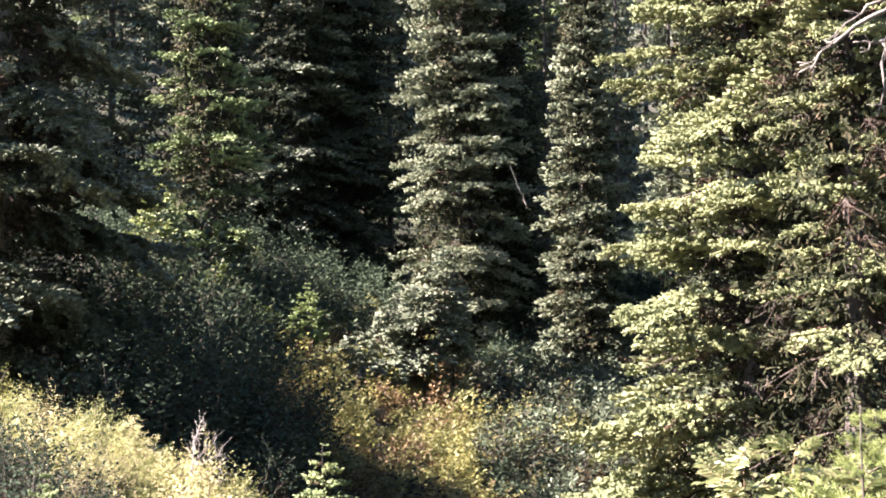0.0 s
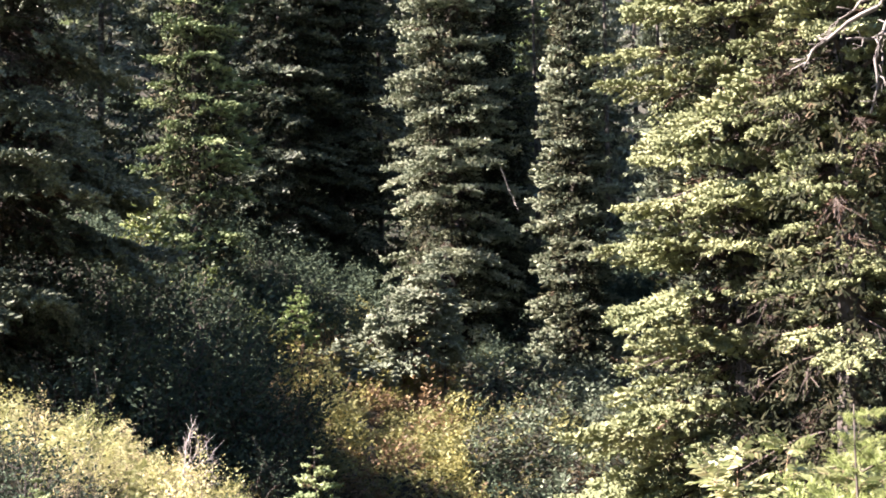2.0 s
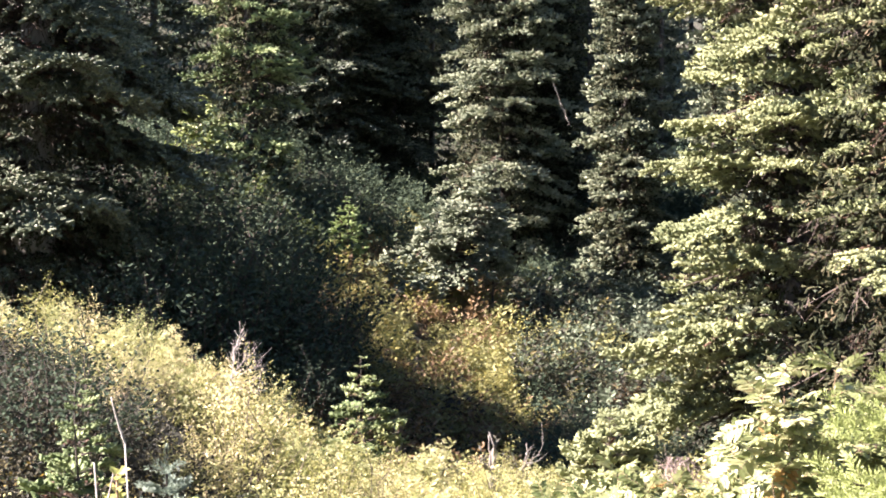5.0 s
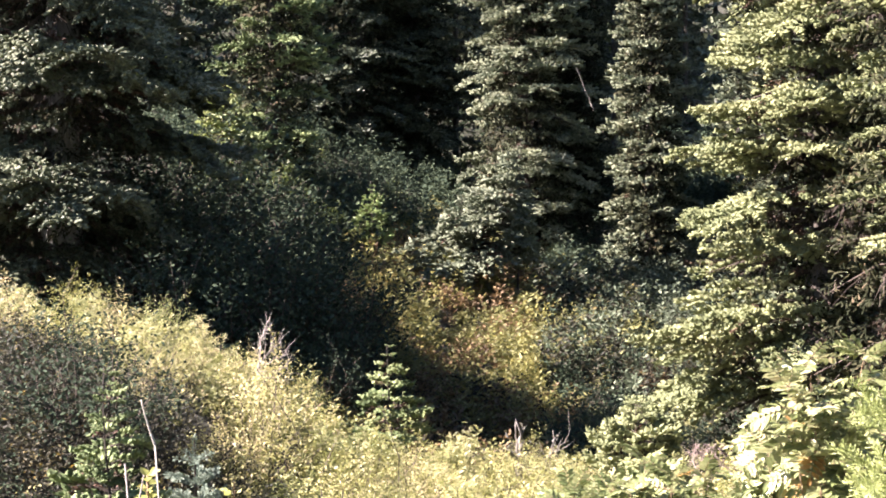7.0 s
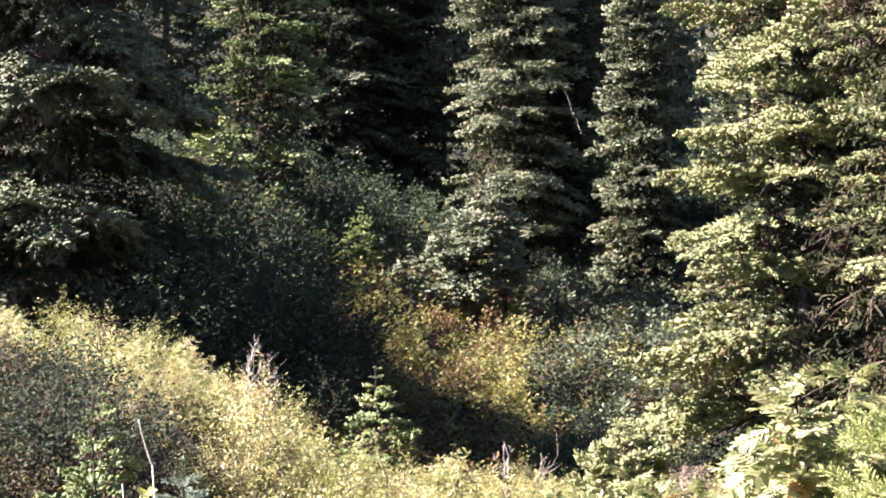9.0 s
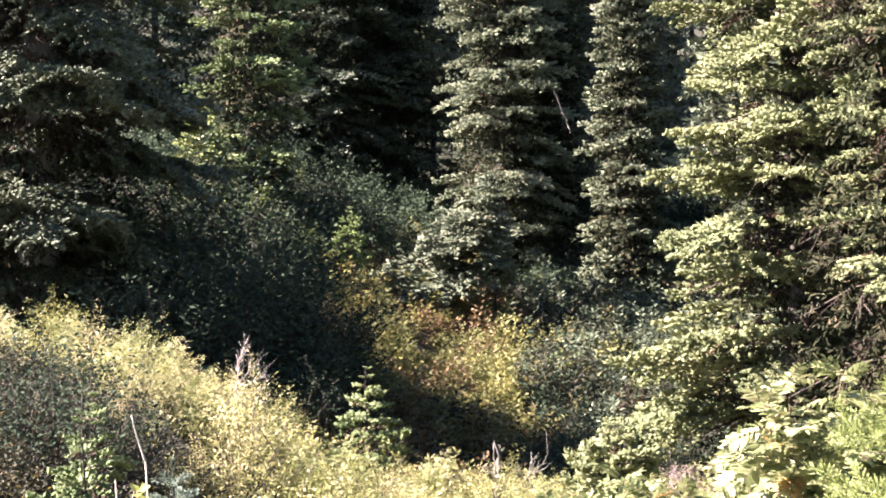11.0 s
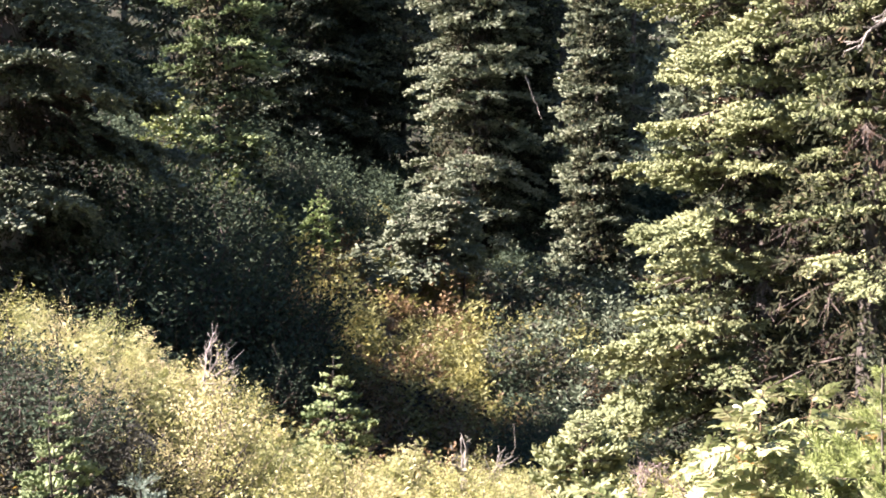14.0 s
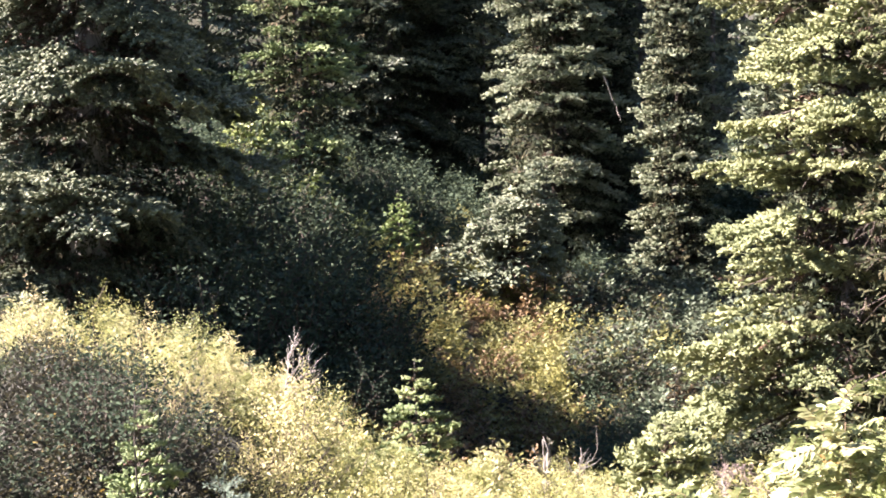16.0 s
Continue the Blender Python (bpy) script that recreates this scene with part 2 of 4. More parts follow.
def ground_material():
    m, nt, bsdf, out = nodes_of("forest_floor")
    L = nt.links.new
    geo = nt.nodes.new("ShaderNodeNewGeometry")
    a, b = nt.nodes.new("ShaderNodeTexNoise"), nt.nodes.new("ShaderNodeTexNoise")
    a.inputs["Scale"].default_value, a.inputs["Detail"].default_value = 9, 10
    b.inputs["Scale"].default_value, b.inputs["Detail"].default_value = 0.5, 4
    L(geo.outputs["Position"], a.inputs["Vector"])
    L(geo.outputs["Position"], b.inputs["Vector"])
    r1 = ramp_node(nt, [(0.3, (0.012, 0.009, 0.007)), (0.55, (0.028, 0.022, 0.014)), (0.75, (0.065, 0.048, 0.030))])
    r2 = ramp_node(nt, [(0.3, (0.012, 0.016, 0.006)), (0.6, (0.030, 0.036, 0.012)), (0.8, (0.065, 0.065, 0.024))])
    L(a.outputs["Fac"], r1.inputs["Fac"])
    L(a.outputs["Fac"], r2.inputs["Fac"])
    mx = nt.nodes.new("ShaderNodeMixRGB")
    L(b.outputs["Fac"], mx.inputs[0])
    L(r1.outputs["Color"], mx.inputs[1])
    L(r2.outputs["Color"], mx.inputs[2])
    L(mx.outputs[0], bsdf.inputs["Base Color"])
    bsdf.inputs["Roughness"].default_value = 0.95
    bp = nt.nodes.new("ShaderNodeBump")
    bp.inputs["Distance"].default_value = 0.05
    L(a.outputs["Fac"], bp.inputs["Height"])
    L(bp.outputs[0], bsdf.inputs["Normal"])
    return m


def build_ground():
    xs = np.concatenate([np.linspace(-600, -40, 15), np.linspace(-36, -13, 18), np.linspace(-12, 14, 88), np.linspace(15, 40, 18), np.linspace(45, 600, 15)])
    ys = np.concatenate([np.linspace(-300, -12, 10), np.linspace(-8, 2, 8), np.linspace(2.5, 50, 150), np.linspace(52, 120, 30), np.linspace(130, 1500, 26)])
    v = [(x, y, ground_z(x, y)) for y in ys for x in xs]
    n = len(xs)
    t = []
    for j in range(len(ys) - 1):
        for i in range(n - 1):
            a = j * n + i
            t += [(a, a + 1, a + n + 1), (a, a + n + 1, a + n)]
    ob = new("ground", tri_mesh("ground", v, t, [ground_material()], smooth=True))
    tagged(ob, "sloping forest floor of dark soil, moss and needle litter", "ground", kind="structure")


build_ground()


# ---- plant geometry ----
class Heap:
    """Triangles of one mesh, gathered piece by piece."""

    def __init__(self):
        self.v, self.t, self.m, self.n = [], [], [], 0

    def put(self, v, t, mat=0):
        v, t = np.asarray(v, dtype=float), np.asarray(t, dtype=int)
        self.v.append(v)
        self.t.append(t + self.n)
        self.m.append(np.full(len(t), mat))
        self.n += len(v)

    def tube(self, pts, radii, sides=5, mat=0):
        pts = np.asarray(pts, dtype=float)
        k = len(pts)
        d = np.gradient(pts, axis=0)
        d /= np.linalg.norm(d, axis=1)[:, None] + 1e-9
        ref = np.array([0.0, 0.0, 1.0]) if abs(d[:, 2]).mean() < 0.8 else np.array([1.0, 0.0, 0.0])
        u = np.cross(d, ref)
        u /= np.linalg.norm(u, axis=1)[:, None] + 1e-9
        w = np.cross(d, u)
        a = np.arange(sides) * 2 * np.pi / sides
        r = np.asarray(radii, dtype=float)[:, None, None]
        v = pts[:, None, :] + r * (np.cos(a)[None, :, None] * u[:, None, :] + np.sin(a)[None, :, None] * w[:, None, :])
        t = []
        for j in range(k - 1):
            for i in range(sides):
                p, q = j * sides + i, j * sides + (i + 1) % sides
                t += [(p, q, q + sides), (p, q + sides, p + sides)]
        for i in range(1, sides - 1):
            t.append(((k - 1) * sides, (k - 1) * sides + i, (k - 1) * sides + i + 1))
        self.put(v.reshape(-1, 3), t, mat)

    def mesh(self, name, mats, smooth=False):
        return tri_mesh(name, np.concatenate(self.v), np.concatenate(self.t), mats, np.concatenate(self.m), smooth)


def unit(a):
    return a / (np.linalg.norm(a, axis=-1, keepdims=True) + 1e-9)


def needles(heap, p, d, length, n, nl, nw, rng, mat=0, lift=0.5, hang=0.0, face=None):
    """n blunt needles on each shoot that starts at p and runs along d."""
    p, d, length = np.asarray(p), unit(np.asarray(d)), np.asarray(length)
    m = len(p)
    s = (np.arange(n)[None, :] + rng.random((m, n))) / n
    base = p[:, None, :] + d[:, None, :] * (length[:, None] * s)[..., None]
    rad = rng.normal(size=(m, n, 3))
    rad -= (rad * d[:, None, :]).sum(-1, keepdims=True) * d[:, None, :]
    rad = unit(unit(rad) + np.array([0, 0, lift - hang]))
    ang = np.radians(rng.uniform(35, 72, (m, n)))[..., None]
    nd = unit(d[:, None, :] * np.cos(ang) + rad * np.sin(ang))
    want = rng.normal(size=(m, n, 3)) * 0.38
    if face is not None:
        want += unit(np.broadcast_to(face, (m, 3)))[:, None, :]
    side = unit(np.cross(nd, want))
    ln = nl * rng.uniform(0.75, 1.15, (m, n, 1))
    tip = base + nd * ln
    a, b = base - side * nw * 0.25, tip - side * nw * 0.5
    c = tip + side * nw * 0.5
    v = np.stack([a, b, c], 2).reshape(-1, 3)
    heap.put(v, np.arange(len(v)).reshape(-1, 3), mat)


def frond(h, p, d, l, w, pitch, nrm, rng, mat=0):
    """A flat needle-clad twig with side shoots standing off it like the teeth of a comb."""
    k = max(2, int(round(l / pitch)))
    d, nrm = unit(d), unit(nrm)
    side = unit(np.cross(d, nrm))
    up = np.cross(side, d)
    s = np.linspace(0, 1, k + 1)[:, None]
    c = p + d * l * s + up * (0.10 * l * s - 0.16 * l * s * s) + rng.normal(size=(k + 1, 3)) * 0.05 * pitch
    prof = (0.55 + 0.6 * np.sin(np.pi * (0.15 + 0.75 * s[:-1]))) * w
    root = c[:-1] + (c[1:] - c[:-1]) * 0.86
    v, t = [c, root], []
    for g, sg in enumerate((-1.0, 1.0)):
        tip = c[:-1] + d * pitch * rng.uniform(0.7, 1.6, (k, 1)) + sg * side * prof * rng.uniform(0.6, 1.25, (k, 1)) + up * w * rng.normal(-0.02, 0.50, (k, 1))
        v.append(tip)
        r, o = k + 1, 2 * k + 1 + g * k
        t += [(a, r + a, o + a) if sg < 0 else (r + a, a, o + a) for a in range(k)]
    v.append((c[-1] + d * pitch * 1.2 + up * w * rng.normal(0, 0.2))[None])
    e = 4 * k + 1
    t += [(k, e, 2 * k)]
    h.put(np.concatenate(v), t, mat)


def tufts(h, P, D, L, R, rng, spikes=5, mat=0):
    """Plump needle-clad shoots: each a blunt spindle that bends upwards, with needles standing off it."""
    P, D, L, R = np.asarray(P), unit(np.asarray(D)), np.asarray(L)[:, None], np.asarray(R)[:, None]
    m, k = len(P), 5
    u = unit(np.cross(D, np.array([0.03, 0.02, 1.0])))
    w = np.cross(u, D)
    a = np.arange(k) * 2 * np.pi / k + rng.uniform(0, 6.28, (m, 1))
    c = P + D * L * 0.62 + w * L * 0.08
    q = (R * rng.uniform(0.7, 1.3, (m, k)))[..., None]
    ring = c[:, None, :] + q * (np.cos(a)[..., None] * u[:, None, :] + 0.8 * np.sin(a)[..., None] * w[:, None, :]) + D[:, None, :] * (L * rng.uniform(-0.2, 0.2, (m, k)))[..., None]
    tip = P + D * L * rng.uniform(0.95, 1.12, (m, 1)) + w * L * 0.16
    v = np.concatenate([P[:, None, :], ring, tip[:, None, :]], 1).reshape(-1, 3)
    t = []
    for i in range(k):
        j = (i + 1) % k
        t += [(0, 1 + j, 1 + i), (1 + i, 1 + j, 1 + k)]
    t = (np.array(t)[None] + (np.arange(m) * (k + 2))[:, None, None]).reshape(-1, 3)
    h.put(v, t, mat)
    if spikes:
        f = rng.uniform(0.1, 1.0, (m, spikes, 1))
        b = rng.uniform(0, 6.28, (m, spikes))
        out = np.cos(b)[..., None] * u[:, None, :] + np.sin(b)[..., None] * w[:, None, :]
        base = P[:, None, :] + D[:, None, :] * L[:, None, :] * f + out * R[:, None, :] * 0.5
        nd = unit(out + D[:, None, :] * rng.uniform(0.3, 1.1, (m, spikes, 1)))
        sd = unit(np.cross(nd, rng.normal(size=(m, spikes, 3)))) * R[:, None, :] * 0.26
        v = np.stack([base - sd, base + sd, base + nd * R[:, None, :] * rng.uniform(1.0, 1.9, (m, spikes, 1))], 2).reshape(-1, 3)
        h.put(v, np.arange(len(v)).reshape(-1, 3), mat)


# spacing of twigs, length and half-width of their tufted shoots, needles that stand off a shoot
LOD = {"near": (0.062, 0.068, 0.0200, 2), "mid": (0.115, 0.120, 0.028, 1), "coarse": (0.20, 0.19, 0.054, 0), "close": (0.11, 0.100, 0.05, 60)}


def fir_branch(length, rng, lod, hang=0.0):
    """A spray of a fir, along x from the trunk: bare or browned inside, tufted shoots outside that arch over and turn up at their ends."""
    gap, tl, tr, n = LOD[lod]
    h = Heap()
    bend = rng.uniform(-0.10, 0.10)
    rise = rng.uniform(0.04, 0.22)

    def axis(s):
        return np.array([s * length, bend * length * s * s, length * (0.10 * s - (0.30 + hang) * s * s + rise * s ** 3)])

    h.tube([axis(s) for s in (0, 0.25, 0.5, 0.75, 1)], [0.014 * length + 0.004, 0.011 * length + 0.003, 0.007 * length + 0.002, 0.005, 0.002], 3, 1)
    P, D, L, B = [], [], [], []

    def shoot(p, d, size=1.0, brown=False):
        P.append(p), D.append(unit(d) + np.array([0, 0, rng.uniform(-0.05, 0.75) - hang * 1.5])), L.append(tl * size * rng.uniform(0.7, 1.25)), B.append(brown)

    for side in (-1, 1):
        s = 0.20 + rng.uniform(0, 0.08)
        while s < 0.99:
            base = axis(s)
            l = length * 0.42 * (1 - s) ** 0.7 * rng.uniform(0.5, 1.2) + tl * 0.9
            a = radians(rng.uniform(36, 66))
            dirn = unit(np.array([math.cos(a), side * math.sin(a), rng.uniform(-0.36, 0.14) - hang * 0.7]))
            sag = rng.uniform(0.05, 0.25) + hang
            h.tube([base, base + dirn * l * 0.85 - np.array([0, 0, sag * l * 0.5])], [0.004, 0.0015], 3, 1)
            dead = s < 0.42 and rng.random() < 0.45
            q = (0.35 if s < 0.45 else 0.10) * l
            alt = 1
            while q < l:
                p = base + dirn * q - np.array([0, 0, sag * q * q / l * 0.6])
                b = a + alt * radians(rng.uniform(25, 60)) * (1 - 0.6 * q / l)
                shoot(p, np.array([math.cos(b), side * math.sin(b), dirn[2] - sag * q / l]), 0.8 + 0.4 * (1 - q / l), dead and q < l * 0.7)
                alt = -alt
                q += tl * 0.32 * rng.uniform(0.7, 1.3)
            shoot(base + dirn * l * 0.9 - np.array([0, 0, sag * l * 0.5]), dirn, 1.1)
            s += gap / length * rng.uniform(0.75, 1.3)
    for s in np.arange(0.42, 1.0, tl * 0.5 / length):
        shoot(axis(s), axis(min(1, s + 0.08)) - axis(s - 0.08) + rng.normal(size=3) * 0.03 * length, 1.0)
    P, D, L, B = np.array(P), np.array(D), np.array(L), np.array(B)
    if lod == "close":
        needles(h, P, D, L, n, 0.036, 0.0046, rng, 0, 0.35, hang, P * np.array([0.25, 1.1, 0]) / length + np.array([0.62, 0, 0.72]))
        return h
    R = tr * rng.uniform(0.75, 1.3, len(P))
    for which, mat in ((~B, 0), (B, 2)):
        if which.any():
            tufts(h, P[which], D[which], L[which], R[which] * (1 if mat == 0 else 0.6), rng, n, mat)
    return h


def dead_branch(length, rng, needles_too):
    """A bare twiggy branch from a crown's inside, with hanging twigs."""
    h = Heap()
    h.tube([(0, 0, 0), (0.5 * length, 0, -0.05 * length), (length, 0.05, -0.22 * length)], [0.011, 0.008, 0.003], 4, 0)
    p, d, ln = [], [], []
    for k in range(int(26 * length)):
        s = rng.uniform(0.15, 1)
        b = np.array([s * length, 0.05 * s * s, -0.12 * length * s])
        a = rng.uniform(-1.2, 1.2)
        dirn = unit(np.array([math.cos(a), math.sin(a), rng.uniform(-1.3, 0.1)]))
        l = rng.uniform(0.08, 0.34)
        mid = b + dirn * l * 0.5 + rng.normal(size=3) * 0.015
        h.tube([b, mid, b + dirn * l + np.array([0, 0, -0.04])], [0.004, 0.003, 0.0015], 3, 0)
        p.append(mid), d.append(dirn), ln.append(l * 0.6)
    if needles_too:
        needles(h, np.array(p), np.array(d), np.array(ln), 9, 0.03, 0.008, rng, 1, 0.0, 0.4)
    return h


BRANCHES, DEAD = {}, []


def branch_set(lod, mat, hang=0.0):
    key = (lod, mat.name, hang)
    if key not in BRANCHES:
        rng = np.random.default_rng(len(BRANCHES) + 5)
        BRANCHES[key] = [(l, fir_branch(l, rng, lod, hang).mesh("branch", [mat, TWIG, NEEDLE_DEAD])) for l in (0.25, 0.25, 0.5, 0.5, 0.85, 0.85, 1.25, 1.25, 1.25, 1.75, 1.75, 1.75)]
    return BRANCHES[key]


def dead_set():
    if not DEAD:
        rng = np.random.default_rng(77)
        DEAD.extend((l, dead_branch(l, rng, nd).mesh("dead_branch", [TWIG, NEEDLE_DEAD])) for l, nd in ((0.6, False), (0.9, True), (1.1, False), (0.8, True)))
    return DEAD


def child(name, me, parent, loc, az, tilt, size, roll=0.0):
    ob = new(name, me)
    ob.parent = parent
    ob.matrix_basis = Matrix.Translation(loc) @ Euler((roll, 0, 0)).to_matrix().to_4x4() @ Euler((0, -tilt, az)).to_matrix().to_4x4() @ Matrix.Scale(size, 4)
    return ob


def trunk_mesh(height, radius, rng, mat, lean=(0, 0)):
    h = Heap()
    k = 14
    pts, rad = [], []
    for i in range(k):
        s = i / (k - 1)
        pts.append((lean[0] * s * s + 0.03 * math.sin(5 * s), lean[1] * s * s + 0.03 * math.cos(4 * s), -0.3 + s * (height + 0.3)))
        rad.append(radius * (1 - s) ** 0.85 + (0.012 if height > 4 else 0.002) + (radius * 0.45 if i == 0 else 0))
    h.tube(pts, rad, 9, 0)
    return h.mesh("trunk", [mat], True)


def fir(label, x, y, height, radius, lod, mat, seed, clear=0.3, taper=0.9, whorl=0.33, per=7, hang=0.0, seen=8.0, bark=None, lean=(0, 0), ragged=0.25,
        dead=0, name="fir_tree", group="conifers of the slope", shape=None, pitch=-6.0, gaps=-0.2):
    """A fir: a trunk and whorls of branches, each a mesh of its own; above the height `seen` the crown is one coarser mesh."""
    rng = np.random.default_rng(seed)
    z0 = ground_z(x, y)
    tree = new(name)
    tree.location = (x, y, z0)
    tagged(tree, label, "tree", group)
    r0 = 0.011 * height + 0.03 if height > 4 else 0.006 * height + 0.003
    tr = new("trunk", trunk_mesh(height, r0, rng, bark or BARK, lean))
    tr.parent = tree
    tops = branch_set(lod, mat, hang)
    backs = branch_set({"near": "mid", "mid": "coarse"}[lod], mat, hang) if height > 4 else tops
    z, az = clear, rng.uniform(0, 6)
    top = Heap()
    while z < height - (0.12 if height > 4 else 0.035):
        s = z / height
        reach = radius * (1 - s) ** taper * (0.72 + 0.28 * step(0.0, 0.12, s))
        upper = z0 + z > seen
        n = max(3, int(per * (0.45 + 0.55 * min(1, reach / 1.0)))) if not upper else 6
        for i in range(n):
            az += 2 * math.pi / n + rng.uniform(-0.35, 0.35)
            r = reach * rng.uniform(1 - ragged, 1 + ragged * 0.6)
            if rng.random() < 0.22:
                r *= rng.uniform(0.4, 0.7)
            if height > 4 and noise.noise((math.cos(az) * 1.3, math.sin(az) * 1.3, z * 0.9 + seed)) < gaps:
                r *= 0.45
            if shape:
                r *= shape(math.degrees(az) % 360, s)
            r = max(r, 0.16 if height > 4 else 0.05)
            tilt = math.radians(pitch + 40 * s ** 1.5 + rng.uniform(-16, 12))
            zz = z + rng.uniform(-0.5, 0.5) * (whorl if height > 4 else 0.3 * whorl)
            loc = (lean[0] * s * s, lean[1] * s * s, zz)
            if upper:
                a = np.array([math.cos(az), math.sin(az), 0.0])
                k = 7
                q = np.linspace(0.25, 1, k)[:, None] * r * a + np.array(loc)
                dd = a + np.array([0, 0, 0.05]) + rng.normal(size=(k, 3)) * 0.35
                needles(top, q, dd, np.full(k, 0.3), 5, 0.16, 0.09, rng, face=a + np.array([0, 0, 0.8]))
            else:
                pool = backs if math.sin(az) > 0.4 else tops
                near = [b for b in pool if abs(b[0] - r) < 0.3 * max(0.4, min(1, r))] or sorted(pool, key=lambda b: abs(b[0] - r))[:3]
                l, me = near[rng.integers(len(near))]
                child("branch", me, tree, loc, az, tilt, r / l, rng.uniform(-0.22, 0.22))
        z += whorl * (0.55 + 0.45 * min(1, reach / 1.2)) * rng.uniform(0.8, 1.2) * (1.6 if upper else 1)
    for i in range(dead):
        s = rng.uniform(0.02, min(0.95, (seen - z0) / height))
        l, me = dead_set()[rng.integers(len(dead_set()))]
        child("dead_branch", me, tree, (0, 0, s * height), rng.uniform(0, 6.28), rng.uniform(-0.3, 0.1), min(1.2, 0.75 * radius * (1 - s)) / l * rng.uniform(0.7, 1.1))
    # filling of darkened twigs and needles, which stands in for the crown's inner shade
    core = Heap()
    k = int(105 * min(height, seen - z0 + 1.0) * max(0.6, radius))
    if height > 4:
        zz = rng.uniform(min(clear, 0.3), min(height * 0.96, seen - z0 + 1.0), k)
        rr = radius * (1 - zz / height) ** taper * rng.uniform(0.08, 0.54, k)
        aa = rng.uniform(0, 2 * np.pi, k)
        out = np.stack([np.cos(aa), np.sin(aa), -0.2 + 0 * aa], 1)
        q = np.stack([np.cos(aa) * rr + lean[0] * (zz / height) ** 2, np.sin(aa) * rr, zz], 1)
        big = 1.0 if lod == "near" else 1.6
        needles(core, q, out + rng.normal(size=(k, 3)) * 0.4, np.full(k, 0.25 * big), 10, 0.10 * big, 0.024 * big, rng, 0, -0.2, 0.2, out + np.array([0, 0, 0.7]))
        c = new("inner_crown", core.mesh("inner_crown", [INNER_SHADE]))
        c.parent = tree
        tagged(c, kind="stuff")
    if top.n:
        c = new("crown_top", top.mesh("crown_top", [mat]))
        c.parent = tree
        tagged(c, kind="stuff")
    return tree


# ---- the firs that stand out, from the near ones to the far ones ----
def open_flank(deg, s):
    """A gap of bare twigs on the shaded flank, showing the darkened inner crown."""
    return (0.34 if s < 0.34 else 0.95) if (266 if s > 0.2 else 256) < deg < 352 else 1.0


def brown_side(deg, s):
    return 1.15 if s > 0.38 and 80 < deg < 300 else 0.45 if s > 0.25 or deg > 300 or deg < 70 else 0.75


fir("large sunlit fir with pale yellow-green tufted sprays and dead inner twigs", 4.25, 17.3, 14.5, 2.15, "near", NEEDLE, 11, 0.75, 0.62, 0.29, 9, seen=6.3, dead=60, shape=open_flank, ragged=0.28, gaps=-0.45)
fir("broad fir with yellow-green sprays and brown dead inner twigs", 4.78, 15.2, 12.5, 2.1, "near", NEEDLE, 12, 2.9, 0.7, 0.30, 8, seen=5.8, dead=70, shape=brown_side, ragged=0.35, gaps=-0.35)
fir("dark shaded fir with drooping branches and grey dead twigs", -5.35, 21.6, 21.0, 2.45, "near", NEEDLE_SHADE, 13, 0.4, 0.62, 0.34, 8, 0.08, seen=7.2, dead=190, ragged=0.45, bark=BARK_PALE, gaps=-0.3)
fir("tall narrow fir lit on one side, its skirt reaching the ground", 2.1, 38.0, 21.0, 1.9, "mid", NEEDLE_BLUE, 14, 0.2, 0.68, 0.36, 9, seen=11.2, dead=30)
# its needles are darkened in colour for the neighbour's shade
fir("dark fir standing in the shade of its sunlit neighbour", 3.15, 39.6, 20.0, 1.7, "mid", NEEDLE_DEEP_SHADE, 30, 0.2, 0.8, 0.38, 8, seen=11.6)
fir("slender fir spire with short upturned sprays", 4.78, 35.7, 11.6, 1.32, "mid", NEEDLE_BLUE, 15, 0.2, 0.82, 0.30, 8, seen=13.0)
fir("green fir catching the sun at the edge of the dark stand", -3.7, 33.5, 14.0, 1.55, "mid", NEEDLE_GREEN, 16, 0.3, 0.7, 0.42, 7, seen=10.4)
fir("dense fir of the stand on the slope, needles darkened for shade", -2.36, 42.5, 19.0, 2.2, "mid", NEEDLE_DEEP_SHADE, 17, 0.5, 0.7, 0.40, 8, seen=12.0)
fir("dense fir of the stand on the slope, needles darkened for shade", -0.91, 44.0, 20.0, 1.9, "mid", NEEDLE_DEEP_SHADE, 18, 0.6, 0.7, 0.40, 8, seen=12.2)
fir("far fir with hanging grey-green sprays", 0.5, 54.0, 19.0, 1.9, "mid", NEEDLE_BLUE, 19, 1.0, 0.7, 0.55, 7, 0.35, seen=15.5, bark=BARK_PALE)


def left_heavy(deg, s):
    return 1.12 if 145 < deg < 222 else 0.32 if 222 <= deg < 290 else 0.15


fir("young fir with pale blue-green sprays sweeping down to one side", 1.50, 31.5, 3.5, 3.9, "mid", NEEDLE_PALE, 21, 1.2, 1.4, 0.18, 17, 0.12, seen=30, name="young_fir", group="young firs", shape=left_heavy, pitch=-11.0, lean=(0.12, 0))
for x, y, hgt, r, k in ((0.40, 31.1, 2.0, 1.5, 51), (-0.40, 30.8, 1.15, 1.2, 52)):
    fir("young fir with pale blue-green sprays sweeping down to one side", x, y, hgt, r, "mid", NEEDLE_PALE, k, 0.3, 1.1, 0.18, 12, 0.12, seen=30, name="young_fir", group="young firs", shape=left_heavy, pitch=-16.0)
fir("bright yellow-green young fir behind the dark fir", -4.25, 30.0, 2.7, 0.95, "mid", NEEDLE_FRESH, 53, 0.2, 0.8, 0.18, 8, 0.1, seen=30, name="young_fir", group="young firs")
